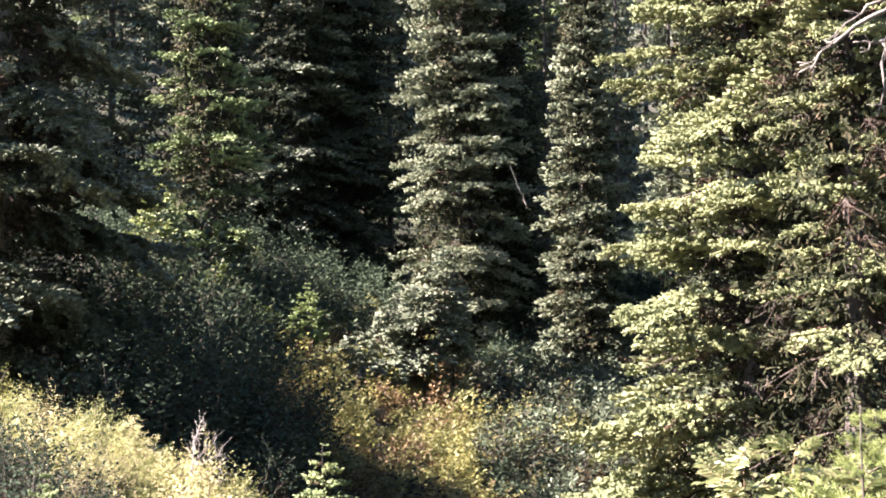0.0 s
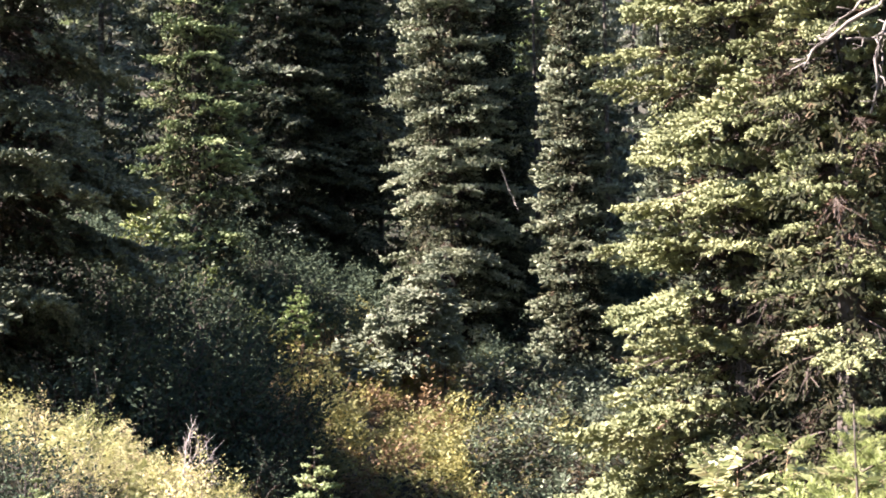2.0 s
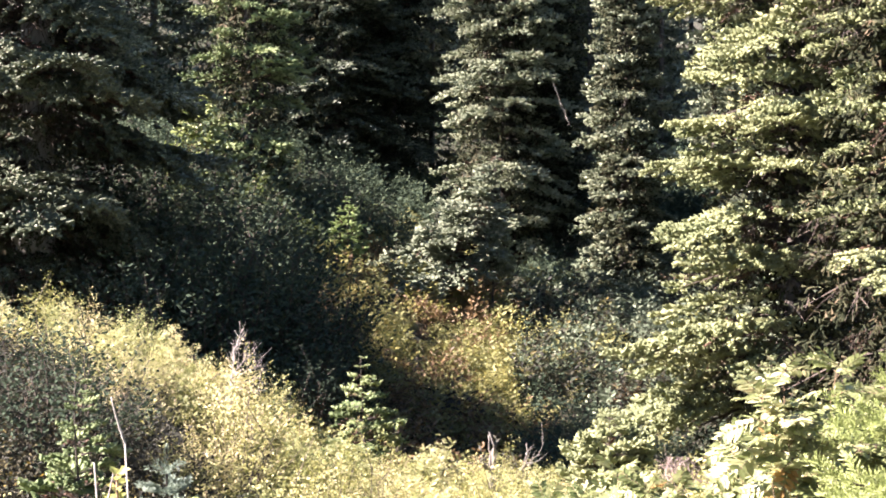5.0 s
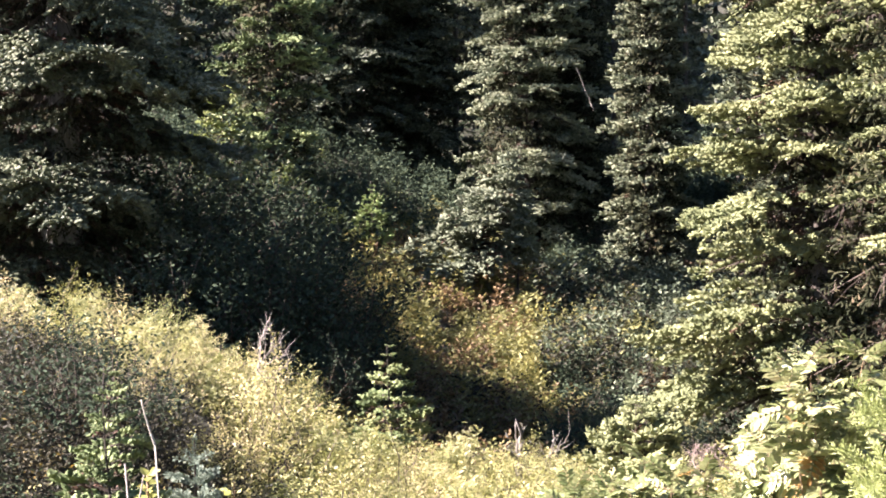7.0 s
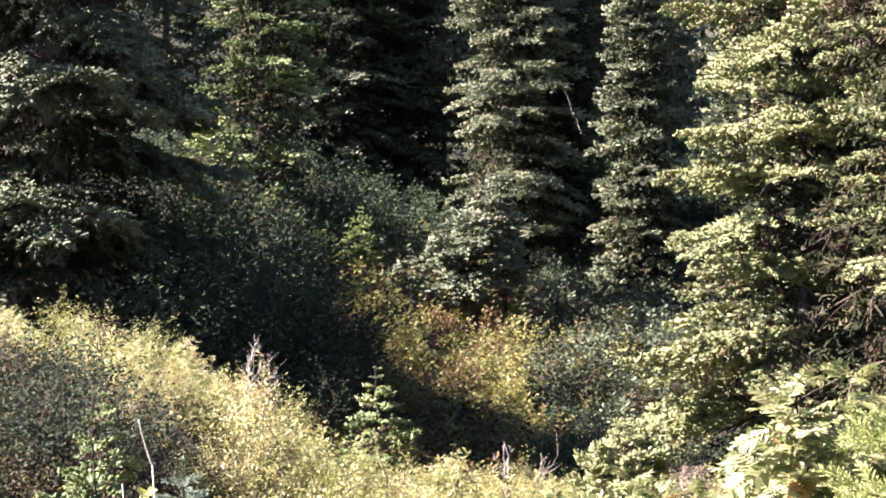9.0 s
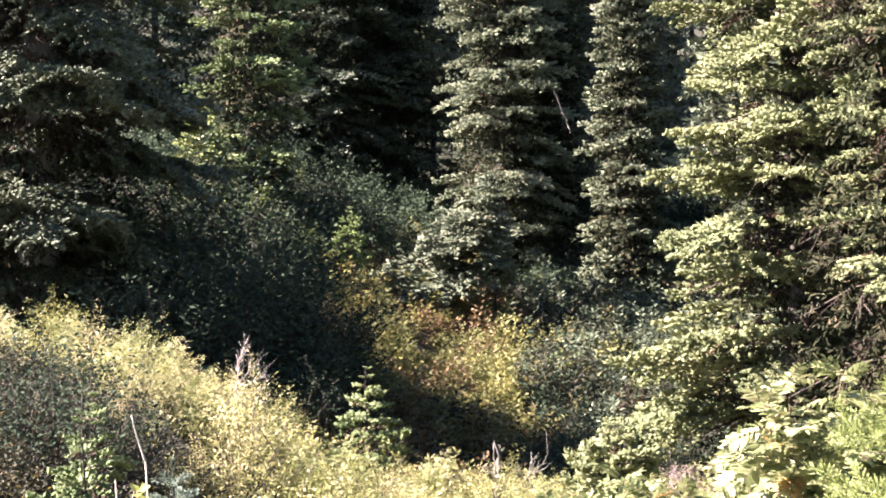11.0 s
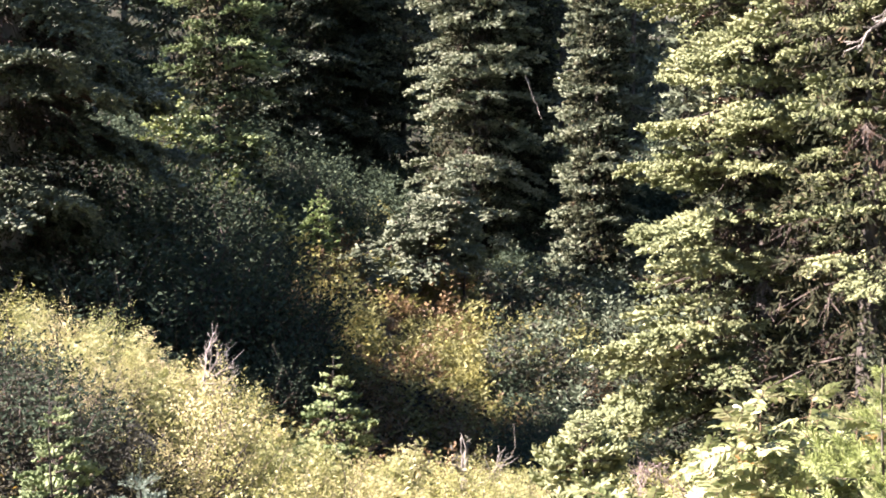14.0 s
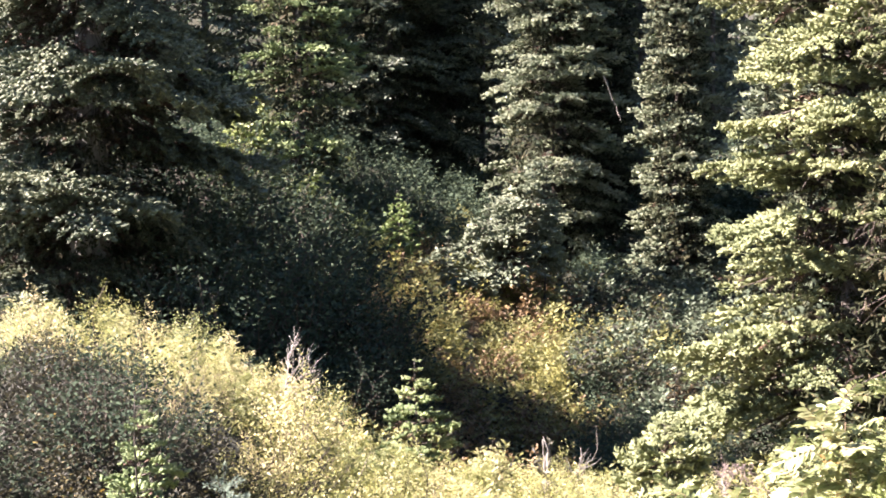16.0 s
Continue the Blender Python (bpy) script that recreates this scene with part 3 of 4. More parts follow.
fir("knee-high young fir rising out of the sunlit shrubs", -0.60, 17.4, 1.6, 0.76, "near", NEEDLE_GREEN, 22, 0.1, 0.9, 0.17, 7, seen=30, name="young_fir", group="young firs")

def seedling(label, x, y, height, seed, k=1.4):
    """A very young fir: a clothed leader over whorls of short upturned shoots."""
    r = np.random.default_rng(seed)
    ob = new("young_fir")
    ob.location = (x, y, ground_z(x, y))
    tagged(ob, label, "tree", "young firs")
    h = Heap()
    h.tube([(0, 0, -0.1), (0.01, 0, height * 0.6), (0, 0, height)], [0.011, 0.008, 0.004], 5, 1)
    needles(h, np.array([[0, 0, height - 0.11 * k]]), np.array([[0, 0, 1.0]]), np.array([0.11 * k]), 90, 0.018 * k, 0.0042 * k, r)
    tr = new("trunk", h.mesh("trunk", [NEEDLE_FROST, TWIG]))
    tr.parent = ob
    z, length = height - 0.10 * k, 0.085 * k
    while z > 0.12:
        turn = r.uniform(0, 6.28)
        for i in range(5):
            a = turn + 1.257 * i + r.uniform(-0.2, 0.2)
            d = unit(np.array([math.cos(a), math.sin(a), r.uniform(0.35, 0.6)]))
            b = Heap()
            b.tube([(0, 0, 0), d * length], [0.003, 0.0015], 3, 1)
            p, dd, ln = [np.zeros(3)], [d], [length]
            if length > 0.09 * k:
                for q, sg in ((0.45, 1), (0.5, -1), (0.7, 1)):
                    p.append(d * length * q), dd.append(unit(d + sg * 0.8 * np.array([-d[1], d[0], 0.1]))), ln.append(length * 0.42)
            needles(b, np.array(p), np.array(dd), np.array(ln), int(600 * length), 0.019 * k, 0.0045 * k, r, 0, 0.3, 0.0, np.array([0, 0, 1.0]))
            br = new("branch", b.mesh("branch", [NEEDLE_FROST, TWIG]))
            br.parent = ob
            br.location = (0.005, 0, z)
        z -= 0.085 * k
        length = min(0.22 * k, length + 0.022 * k)
    return ob


seedling("small bluish fir seedling with a long leader", -1.37, 8.5, 0.88, 23)
fir("dull green fir sapling among dark shrubs", -1.66, 7.7, 1.32, 0.44, "near", NEEDLE_GREEN, 24, 0.05, 0.8, 0.12, 7, seen=30, name="young_fir", group="young firs")
fir("light green sapling on the shrubby slope", -1.47, 32.0, 1.35, 0.5, "mid", NEEDLE_YOUNG, 25, 0.1, 0.9, 0.16, 7, seen=30, name="young_fir", group="young firs")
fir("low pale fir sapling below the large sunlit fir", 1.65, 13.0, 1.2, 0.62, "near", NEEDLE, 26, 0.05, 0.6, 0.12, 8, seen=30, name="young_fir", group="young firs")


# sun reaches into this gap, so the needle colour carries its shade
fir("young fir between the large firs, needles darkened for the shade there", 5.15, 14.9, 2.5, 0.95, "mid", NEEDLE_DEEP_SHADE, 43, 0.2, 0.7, 0.22, 8, seen=30, name="young_fir", group="young firs")
fir("young fir between the large firs, needles darkened for the shade there", 5.1, 16.9, 2.9, 1.0, "mid", NEEDLE_DEEP_SHADE, 41, 0.2, 0.7, 0.24, 7, seen=30, name="young_fir", group="young firs")
fir("young fir between the large firs, needles darkened for the shade there", 6.0, 16.5, 2.7, 0.95, "mid", NEEDLE_DEEP_SHADE, 42, 0.2, 0.7, 0.24, 7, seen=30, name="young_fir", group="young firs")
# two firs added at the edge of view to throw shade on the slope
fir("middling dark fir added at the top of the thicket to shade it", -7.3, 25.6, 3.4, 1.1, "mid", NEEDLE_DEEP_SHADE, 28, 0.2, 0.8, 0.38, 7, seen=30)
fir("middling dark fir added at the top of the thicket to shade it", -7.1, 28.4, 3.6, 1.1, "mid", NEEDLE_DEEP_SHADE, 29, 0.2, 0.8, 0.38, 7, seen=30)


# ---- the forest behind ----
def far_fir(seed, height, radius, mat, tooth=0.18, layer=0.38):
    rng = np.random.default_rng(seed)
    tree = new("forest_fir")
    tr = new("trunk", trunk_mesh(height, 0.11, rng, BARK))
    tr.parent = tree
    h = Heap()
    z = 0.15
    while z < height - 0.2:
        s = z / height
        reach = radius * (1 - s) ** 0.75
        k = max(4, int(7 * min(1, reach)))
        for i in range(k):
            az = rng.uniform(0, 6.28)
            r = max(0.3, reach * rng.uniform(0.65, 1.1))
            a = np.array([math.cos(az), math.sin(az), 0])
            b = np.array([-a[1], a[0], 0])
            for e in (-0.55, 0.0, 0.55):
                u = rng.uniform(0.1, 0.35)
                base = np.array([0, 0, z]) + a * r * u
                dirn = a + b * e + np.array([0, 0, -0.25 + rng.uniform(-0.15, 0.2)])
                frond(h, base, dirn, r * (0.95 - u - abs(e) * 0.25), tooth, tooth * 0.88, a * 0.6 + np.array([0, 0, 0.8]) + rng.normal(size=3) * 0.35, rng)
        z += layer * rng.uniform(0.8, 1.2)
    c = new("crown", h.mesh("crown", [mat], True))
    c.parent = tree
    return tagged(tree, "tall dark conifer in the dense stand behind", "tree", "forest behind")


far_kinds = [far_fir(31, 17, 2.0, NEEDLE_DEEP_SHADE), far_fir(32, 20, 2.3, NEEDLE_DEEP_SHADE), far_fir(33, 15, 1.7, NEEDLE_BLUE), far_fir(34, 18, 1.9, NEEDLE_GREEN)]
rng = random.Random(4)
spots = [(-7.4, 43.2, 0), (-10.0, 43.6, 1), (-5.6, 44.4, 0), (-11.5, 55, 1), (-9.0, 54, 0), (-6.6, 57, 0), (-5.4, 54, 1), (-2.6, 55, 0), (-0.6, 60, 1), (2.4, 58, 0), (4.6, 57, 2), (5.6, 63, 3), (8.6, 55, 0), (10.5, 50, 1), (9.3, 42, 0), (8.2, 33, 1), (10.4, 28, 0),
         (7.0, 24.5, 0), (9.0, 21, 0), (3.9, 66, 1), (12, 36, 0), (-12.5, 42, 0), (-13, 45, 0)]
for row in range(2):
    for i in range(15):
        spots.append((-22 + 3.2 * i + rng.uniform(-1.3, 1.3), 62 + 7 * row + rng.uniform(-3, 3), rng.randrange(4)))
for x, y, k in ((6.9, 62.0, 3), (7.7, 66.0, 3), (6.2, 70.0, 3), (4.9, 44.6, 0), (9.4, 49.0, 0), (0.35, 45.2, 0), (8.4, 56.5, 0), (10.4, 44.0, 1)):
    spots.append((x, y, k))
# firs added beyond the view, cut down so their shadows darken only the slope
low = [(-9.3, 23.4, 1), (-10.8, 25.0, 0), (-12.4, 22.2, 1), (-12.6, 36.2, 0), (-13.2, 38.6, 1), (-12.8, 40.6, 0)]
used = set()
for x, y, k in spots + low:
    m = pose(x, y, ground_z(x, y) - 0.1, 0, 0, rng.uniform(0, 360)) @ Matrix.Scale(rng.uniform(0.85, 1.2) * ((0.75 if y == 22.2 else 0.42) if (x, y, k) in low else 1.0), 4)
    if k in used:
        copy_thing(far_kinds[k], m)
    else:
        far_kinds[k].matrix_basis = m
        used.add(k)


rng = random.Random(26)
# unseen firs added behind the viewer and on the shaded side to block skylight
ring = far_fir(38, 24, 3.2, NEEDLE_DEEP_SHADE, 0.55, 0.8)
sky_blockers = [(-16 + 4.4 * i, -7.5 - 4.5 * (i % 2)) for i in range(9)] + [(13.5 + 3.5 * (i % 2), -4 + 4.6 * i) for i in range(11)] + [(-22 + 5 * i, -19) for i in range(9)]
for k, (x, y) in enumerate(sky_blockers):
    m = pose(x + rng.uniform(-1, 1), y + rng.uniform(-1, 1), ground_z(x, y) - 0.2, 0, 0, rng.uniform(0, 360)) @ Matrix.Scale(rng.uniform(0.85, 1.15), 4)
    if k:
        copy_thing(ring, m)
    else:
        ring.matrix_basis = m


# ---- shrubs ----
def leaf_tris(heap, p, d, nrm, length, width, mat=0):
    """Leaves folded along the midrib: at p, along d, facing nrm."""
    d = unit(d)
    side = unit(np.cross(d, nrm))
    up = np.cross(side, d)
    L, W = length[:, None], width[:, None]
    a, c = p, p + d * L
    mid = p + d * L * 0.5
    l, r = mid + side * W * 0.5 + up * W * 0.18, mid - side * W * 0.5 + up * W * 0.18
    v = np.stack([a, l, c, r], 1).reshape(-1, 3)
    k = np.arange(len(p))[:, None] * 4
    t = np.concatenate([k + np.array([[0, 1, 2]]), k + np.array([[0, 2, 3]])], 0)
    heap.put(v, t, mat)


def feathered(P, D, N, S, rng, pairs=4):
    """Turns single leaves into feathered ones: pairs of leaflets along a rib and one at its end."""
    d = unit(D)
    side = unit(np.cross(d, N))
    up = np.cross(side, d)
    p, dd, nn, ss = [], [], [], []
    for k in range(pairs + 1):
        s = 0.2 + 0.8 * k / pairs
        at = P + d * (S * s)[:, None] + up * (S * (0.12 * s - 0.3 * s * s))[:, None]
        for sg in ((-1, 1) if k < pairs else (0,)):
            p.append(at)
            dd.append(d * (0.55 if sg else 1.0) + side * sg * 0.85 - up * 0.15 + rng.normal(size=P.shape) * 0.12)
            nn.append(up + rng.normal(size=P.shape) * 0.22)
            ss.append(S * 0.42 * (0.75 + 0.35 * math.sin(math.pi * s)))
    return (np.concatenate(q) for q in (p, dd, nn, ss))


def shrub(label, width, height, twigs, leaves, size, mat, seed, stem=None, slim=0.45, name="shrub", group="shrubs", pinnate=False):
    """A thicket of upright twigs on forking stems, leafy towards the ends; uneven outline."""
    ob = new(name)
    st, lf = shrub_heaps(width, height, twigs, leaves, size, seed, slim, pinnate)
    a = new("branchwork", st.mesh("branchwork", [stem or TWIG]))
    b = new("foliage", lf.mesh("foliage", [mat]))
    a.parent = b.parent = ob
    tagged(a, kind="stuff")
    tagged(b, kind="stuff")
    return tagged(ob, label, "shrub", group)


def shrub_heaps(width, height, twigs, leaves, size, seed, slim=0.45, pinnate=False):
    rng = np.random.default_rng(seed)
    st, lf = Heap(), Heap()
    P, D, N, S = [], [], [], []
    for k in range(twigs):
        a, q = rng.uniform(0, 2 * np.pi), math.sqrt(rng.random())
        lump = 0.78 + 0.36 * noise.noise((math.cos(a) * q * 2 + seed, math.sin(a) * q * 2, 1.7)) + rng.uniform(-0.14, 0.22)
        top = np.array([q * math.cos(a) * width * 0.5, q * math.sin(a) * width * 0.5, height * math.sqrt(max(0.05, 1 - 0.75 * q * q)) * lump])
        dirn = unit(np.array([math.cos(a) * q * 0.9, math.sin(a) * q * 0.9, 1.0]) + rng.normal(size=3) * 0.25)
        run = rng.uniform(0.3, 0.6) * height
        if rng.random() < 0.35:
            top[2] *= rng.uniform(0.45, 0.85)
        base = top - dirn * run
        if base[2] < 0.02:
            base[2] = 0.02
        root = np.array([top[0] * 0.25, top[1] * 0.25, -0.08])
        if k % 5 == 0:
            st.tube([root, (root + base) * 0.5 + rng.normal(size=3) * 0.03, base, top], [0.009, 0.007, 0.005, 0.0015], 3, 0)
        s = np.sort(rng.random(leaves)) ** 0.75
        pos = base + (top - base) * s[:, None] + rng.normal(size=(leaves, 3)) * 0.012
        ph = np.arange(leaves) * 2.4 + rng.uniform(0, 6)
        out = np.stack([np.cos(ph), np.sin(ph), rng.uniform(0.1, 0.9, leaves)], 1)
        P.append(pos + out * 0.01), D.append(out), N.append(np.array([math.cos(a) * q * 0.8, math.sin(a) * q * 0.8, 0.9]) + rng.normal(size=(leaves, 3)) * 0.5), S.append(size * rng.uniform(0.6, 1.2, leaves))
    P, D, N, S = (np.concatenate(q) for q in (P, D, N, S))
    if pinnate:
        P, D, N, S = feathered(P, D, N, S, rng)
    leaf_tris(lf, P, D, N, S, S * slim)
    return st, lf


FIRST = {}


def plant(kind, x, y, size=1.0, turn=None, squash=1.0, sink=0.03):
    """Sets out one shrub of the given kinds at x, y."""
    ob = kind[rng.randrange(len(kind))]
    m = pose(x, y, ground_z(x, y) - sink, 0, 0, rng.uniform(0, 360) if turn is None else turn) @ Matrix.Diagonal((size, size, size * squash, 1))
    if ob.name in FIRST:
        return copy_thing(ob, m)
    FIRST[ob.name] = 1
    ob.matrix_basis = m
    return ob


pale = [shrub("sunlit low shrub with small pale yellow-green leaves", 1.15, 1.0, 150, 25, 0.029, LEAF_PALE, 100 + i, group="sunlit shrubs") for i in range(3)]
pale += [shrub("sunlit shrub with whitish-green feathered leaves", 1.0, 1.0, 110, 5, 0.12, LEAF_WHITE if i else LEAF_PALE, 110 + i, slim=0.36, group="sunlit shrubs", pinnate=True) for i in range(4)]
feathery = pale[3:]
blue = [shrub("shrub with bluish grey-green leaves in half shade", 1.1, 0.95, 120, 11, 0.055, LEAF_GREY, 120 + i, group="grey-green shrubs") for i in range(2)]
dark = [shrub("dense dark green shrub, leaf tones darkened for deep shade", 1.5, 1.25, 260, 13, 0.046, LEAF_DEEP_SHADE, 130 + i, group="dark shrubs") for i in range(3)]
gold = [shrub("autumn shrub with small golden and olive leaves", 1.4, 1.0, 80, 32, 0.056, LEAF_GOLD, 140 + i, group="golden shrubs") for i in range(4)]
green = [shrub("leafy fresh green shrub on the slope", 1.4, 1.1, 130, 11, 0.10, LEAF_GREEN, 150 + i, group="green shrubs") for i in range(2)]
olive = [shrub("shrub with small dull olive leaves on the slope", 1.2, 0.95, 70, 32, 0.052, LEAF_OLIVE, 170 + i, group="olive shrubs") for i in range(2)]
pinkish = [shrub("sunlit low shrub with pinkish autumn leaves", 0.9, 0.9, 105, 25, 0.030, LEAF_PINK, 190 + i, group="sunlit shrubs") for i in range(2)]
greenish = [shrub("sunlit low shrub with fresh light green leaves", 0.95, 0.95, 105, 25, 0.031, LEAF_WHITE, 194 + i, group="sunlit shrubs") for i in range(2)]
dusky = [shrub("dusky purplish-grey shrub darkened for shade, with a few golden leaves", 1.2, 1.1, 130, 22, 0.030, LEAF_DUSK_SHADE, 200 + i, group="dusky shrubs") for i in range(3)]
rusty = [shrub("low brownish autumn shrub on the slope", 1.1, 0.85, 80, 24, 0.048, LEAF_RUST, 210 + i, group="rusty shrubs") for i in range(2)]
orange = [shrub("small shrub turned orange for autumn", 0.8, 0.7, 70, 13, 0.06, LEAF_ORANGE, 160, group="orange shrubs")]

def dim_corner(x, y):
    """The shaded hollow of the near bank; its low shrubs take the darkened leaf colours."""
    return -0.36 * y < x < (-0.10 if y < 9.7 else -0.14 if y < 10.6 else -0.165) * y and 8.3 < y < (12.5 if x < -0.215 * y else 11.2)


# the sunlit bank in front
rng = random.Random(21)
for j in range(14):
    y = 7.4 + 0.76 * j
    half = 0.33 * y + 0.6
    n = int(2 * half / 0.84)
    for i in range(n):
        x = -half + (i + 0.5) * 2 * half / n + rng.uniform(-0.25, 0.25)
        yy = y + rng.uniform(-0.3, 0.3)
        if x > 2.2 and yy > 15.0:
            continue
        if -2.1 < x < -1.0 and yy < 9.0:
            continue
        kind = feathery if x > 0.0 and yy < 9.6 and rng.random() < 0.75 else pale
        if kind is pale and rng.random() < 0.30:
            kind = (pinkish, greenish)[rng.randrange(2)]
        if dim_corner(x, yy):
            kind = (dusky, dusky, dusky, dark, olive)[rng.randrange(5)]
        elif yy < 9 and rng.random() < 0.04:
            kind = orange
        plant(kind, x, yy, rng.uniform(0.72, 1.15) * (0.8 if yy < 9 else (0.84 if x > -0.9 else 0.74 if x > -2.5 else 1.0) if yy > 12.5 else 1.0) * (0.6 if kind is dusky else 0.45 if kind in (dark, olive, gold) else 1.0), None, rng.uniform(0.8, 1.12))
# tall shrubs added out of view beside the hollow, to shade it
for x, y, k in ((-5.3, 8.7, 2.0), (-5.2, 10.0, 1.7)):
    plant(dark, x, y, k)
# the thicket in the shade of the big fir, darkened by its leaf colour
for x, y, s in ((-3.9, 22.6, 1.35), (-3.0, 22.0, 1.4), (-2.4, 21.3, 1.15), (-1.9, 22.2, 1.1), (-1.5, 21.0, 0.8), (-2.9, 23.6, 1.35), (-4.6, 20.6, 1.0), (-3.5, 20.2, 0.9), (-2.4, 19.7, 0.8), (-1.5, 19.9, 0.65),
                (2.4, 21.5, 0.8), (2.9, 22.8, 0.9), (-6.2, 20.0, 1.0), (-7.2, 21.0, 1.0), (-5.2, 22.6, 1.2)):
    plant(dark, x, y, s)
# golden brush over the slope
rng = random.Random(22)
for j in range(14):
    y = 19.9 + 1.0 * j
    for i in range(9):
        x = -2.9 + 0.86 * i + rng.uniform(-0.3, 0.3)
        if x < -0.95 + rng.uniform(-0.5, 0.5) - 0.10 * (y - 21.5) + 0.02 * max(0, y - 27) ** 2 or (x > 2.6 and y < 27) or x > 3.4:
            continue
        yy = y + rng.uniform(-0.4, 0.4)
        # duskier kinds below the slanting shadow edge and beside the gold paint the shade
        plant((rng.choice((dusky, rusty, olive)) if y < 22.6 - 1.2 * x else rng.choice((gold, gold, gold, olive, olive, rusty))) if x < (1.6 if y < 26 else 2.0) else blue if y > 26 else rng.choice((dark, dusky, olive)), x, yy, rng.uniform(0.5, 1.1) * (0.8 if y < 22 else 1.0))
for x, y, k in ((-1.6, 27.2, 0.8), (-2.0, 28.2, 0.8), (-1.3, 28.8, 0.9), (-2.3, 27.0, 0.8), (-1.8, 25.8, 0.8), (-1.2, 27.8, 0.8), (-1.0, 29.8, 0.8), (-1.7, 29.6, 0.7)):
    plant(rng.choice((rusty, olive, gold)), x, y, k)
rng = random.Random(23)
for x, y, s in ((-0.55, 30.6, 0.9), (-0.2, 31.2, 0.9), (-1.9, 26.4, 0.7), (-1.35, 26.2, 0.8), (-1.7, 27.6, 0.8), (-0.9, 25.6, 0.7)):
    plant(orange, x, y, s)
# the nearer of these take darker kinds, to imitate the shade there
for x, y, s in ((2.6, 23.4, 0.9), (3.2, 24.6, 1.0), (2.5, 25.4, 1.0), (3.6, 26.4, 1.1), (2.8, 27.6, 1.0), (1.7, 29.2, 0.9), (2.1, 30.2, 0.9), (1.5, 28.0, 0.8), (3.4, 29.0, 1.1), (4.2, 24.0, 1.0), (4.4, 27.6, 1.1), (2.4, 29.6, 0.9), (4.6, 30.4, 1.1), (3.0, 31.4, 1.0)):
    plant(rng.choice((blue, dusky, dusky, olive)) if y > 27.2 else rng.choice((olive, rusty, dark, dusky)), x, y, s)
for x, y, s in ((-0.15, 27.8, 0.5), (0.1, 28.3, 0.5), (0.4, 27.9, 0.45), (-0.35, 28.3, 0.5), (0.0, 27.2, 0.45), (0.3, 28.7, 0.5)):
    plant(rng.choice((gold, rusty, olive)), x, y, s)
for x, y, s in ((-3.3, 31.5, 1.0), (-2.9, 30.4, 0.85), (-2.4, 31.3, 0.7)):
    plant(green, x, y, s)
# darkened shrubs paint the shade of the upper slope
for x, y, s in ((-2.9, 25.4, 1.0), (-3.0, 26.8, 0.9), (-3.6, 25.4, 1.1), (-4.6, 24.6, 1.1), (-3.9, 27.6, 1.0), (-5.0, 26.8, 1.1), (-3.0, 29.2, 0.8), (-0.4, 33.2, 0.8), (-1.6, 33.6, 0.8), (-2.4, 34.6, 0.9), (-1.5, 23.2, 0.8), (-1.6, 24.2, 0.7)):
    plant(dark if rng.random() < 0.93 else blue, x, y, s)


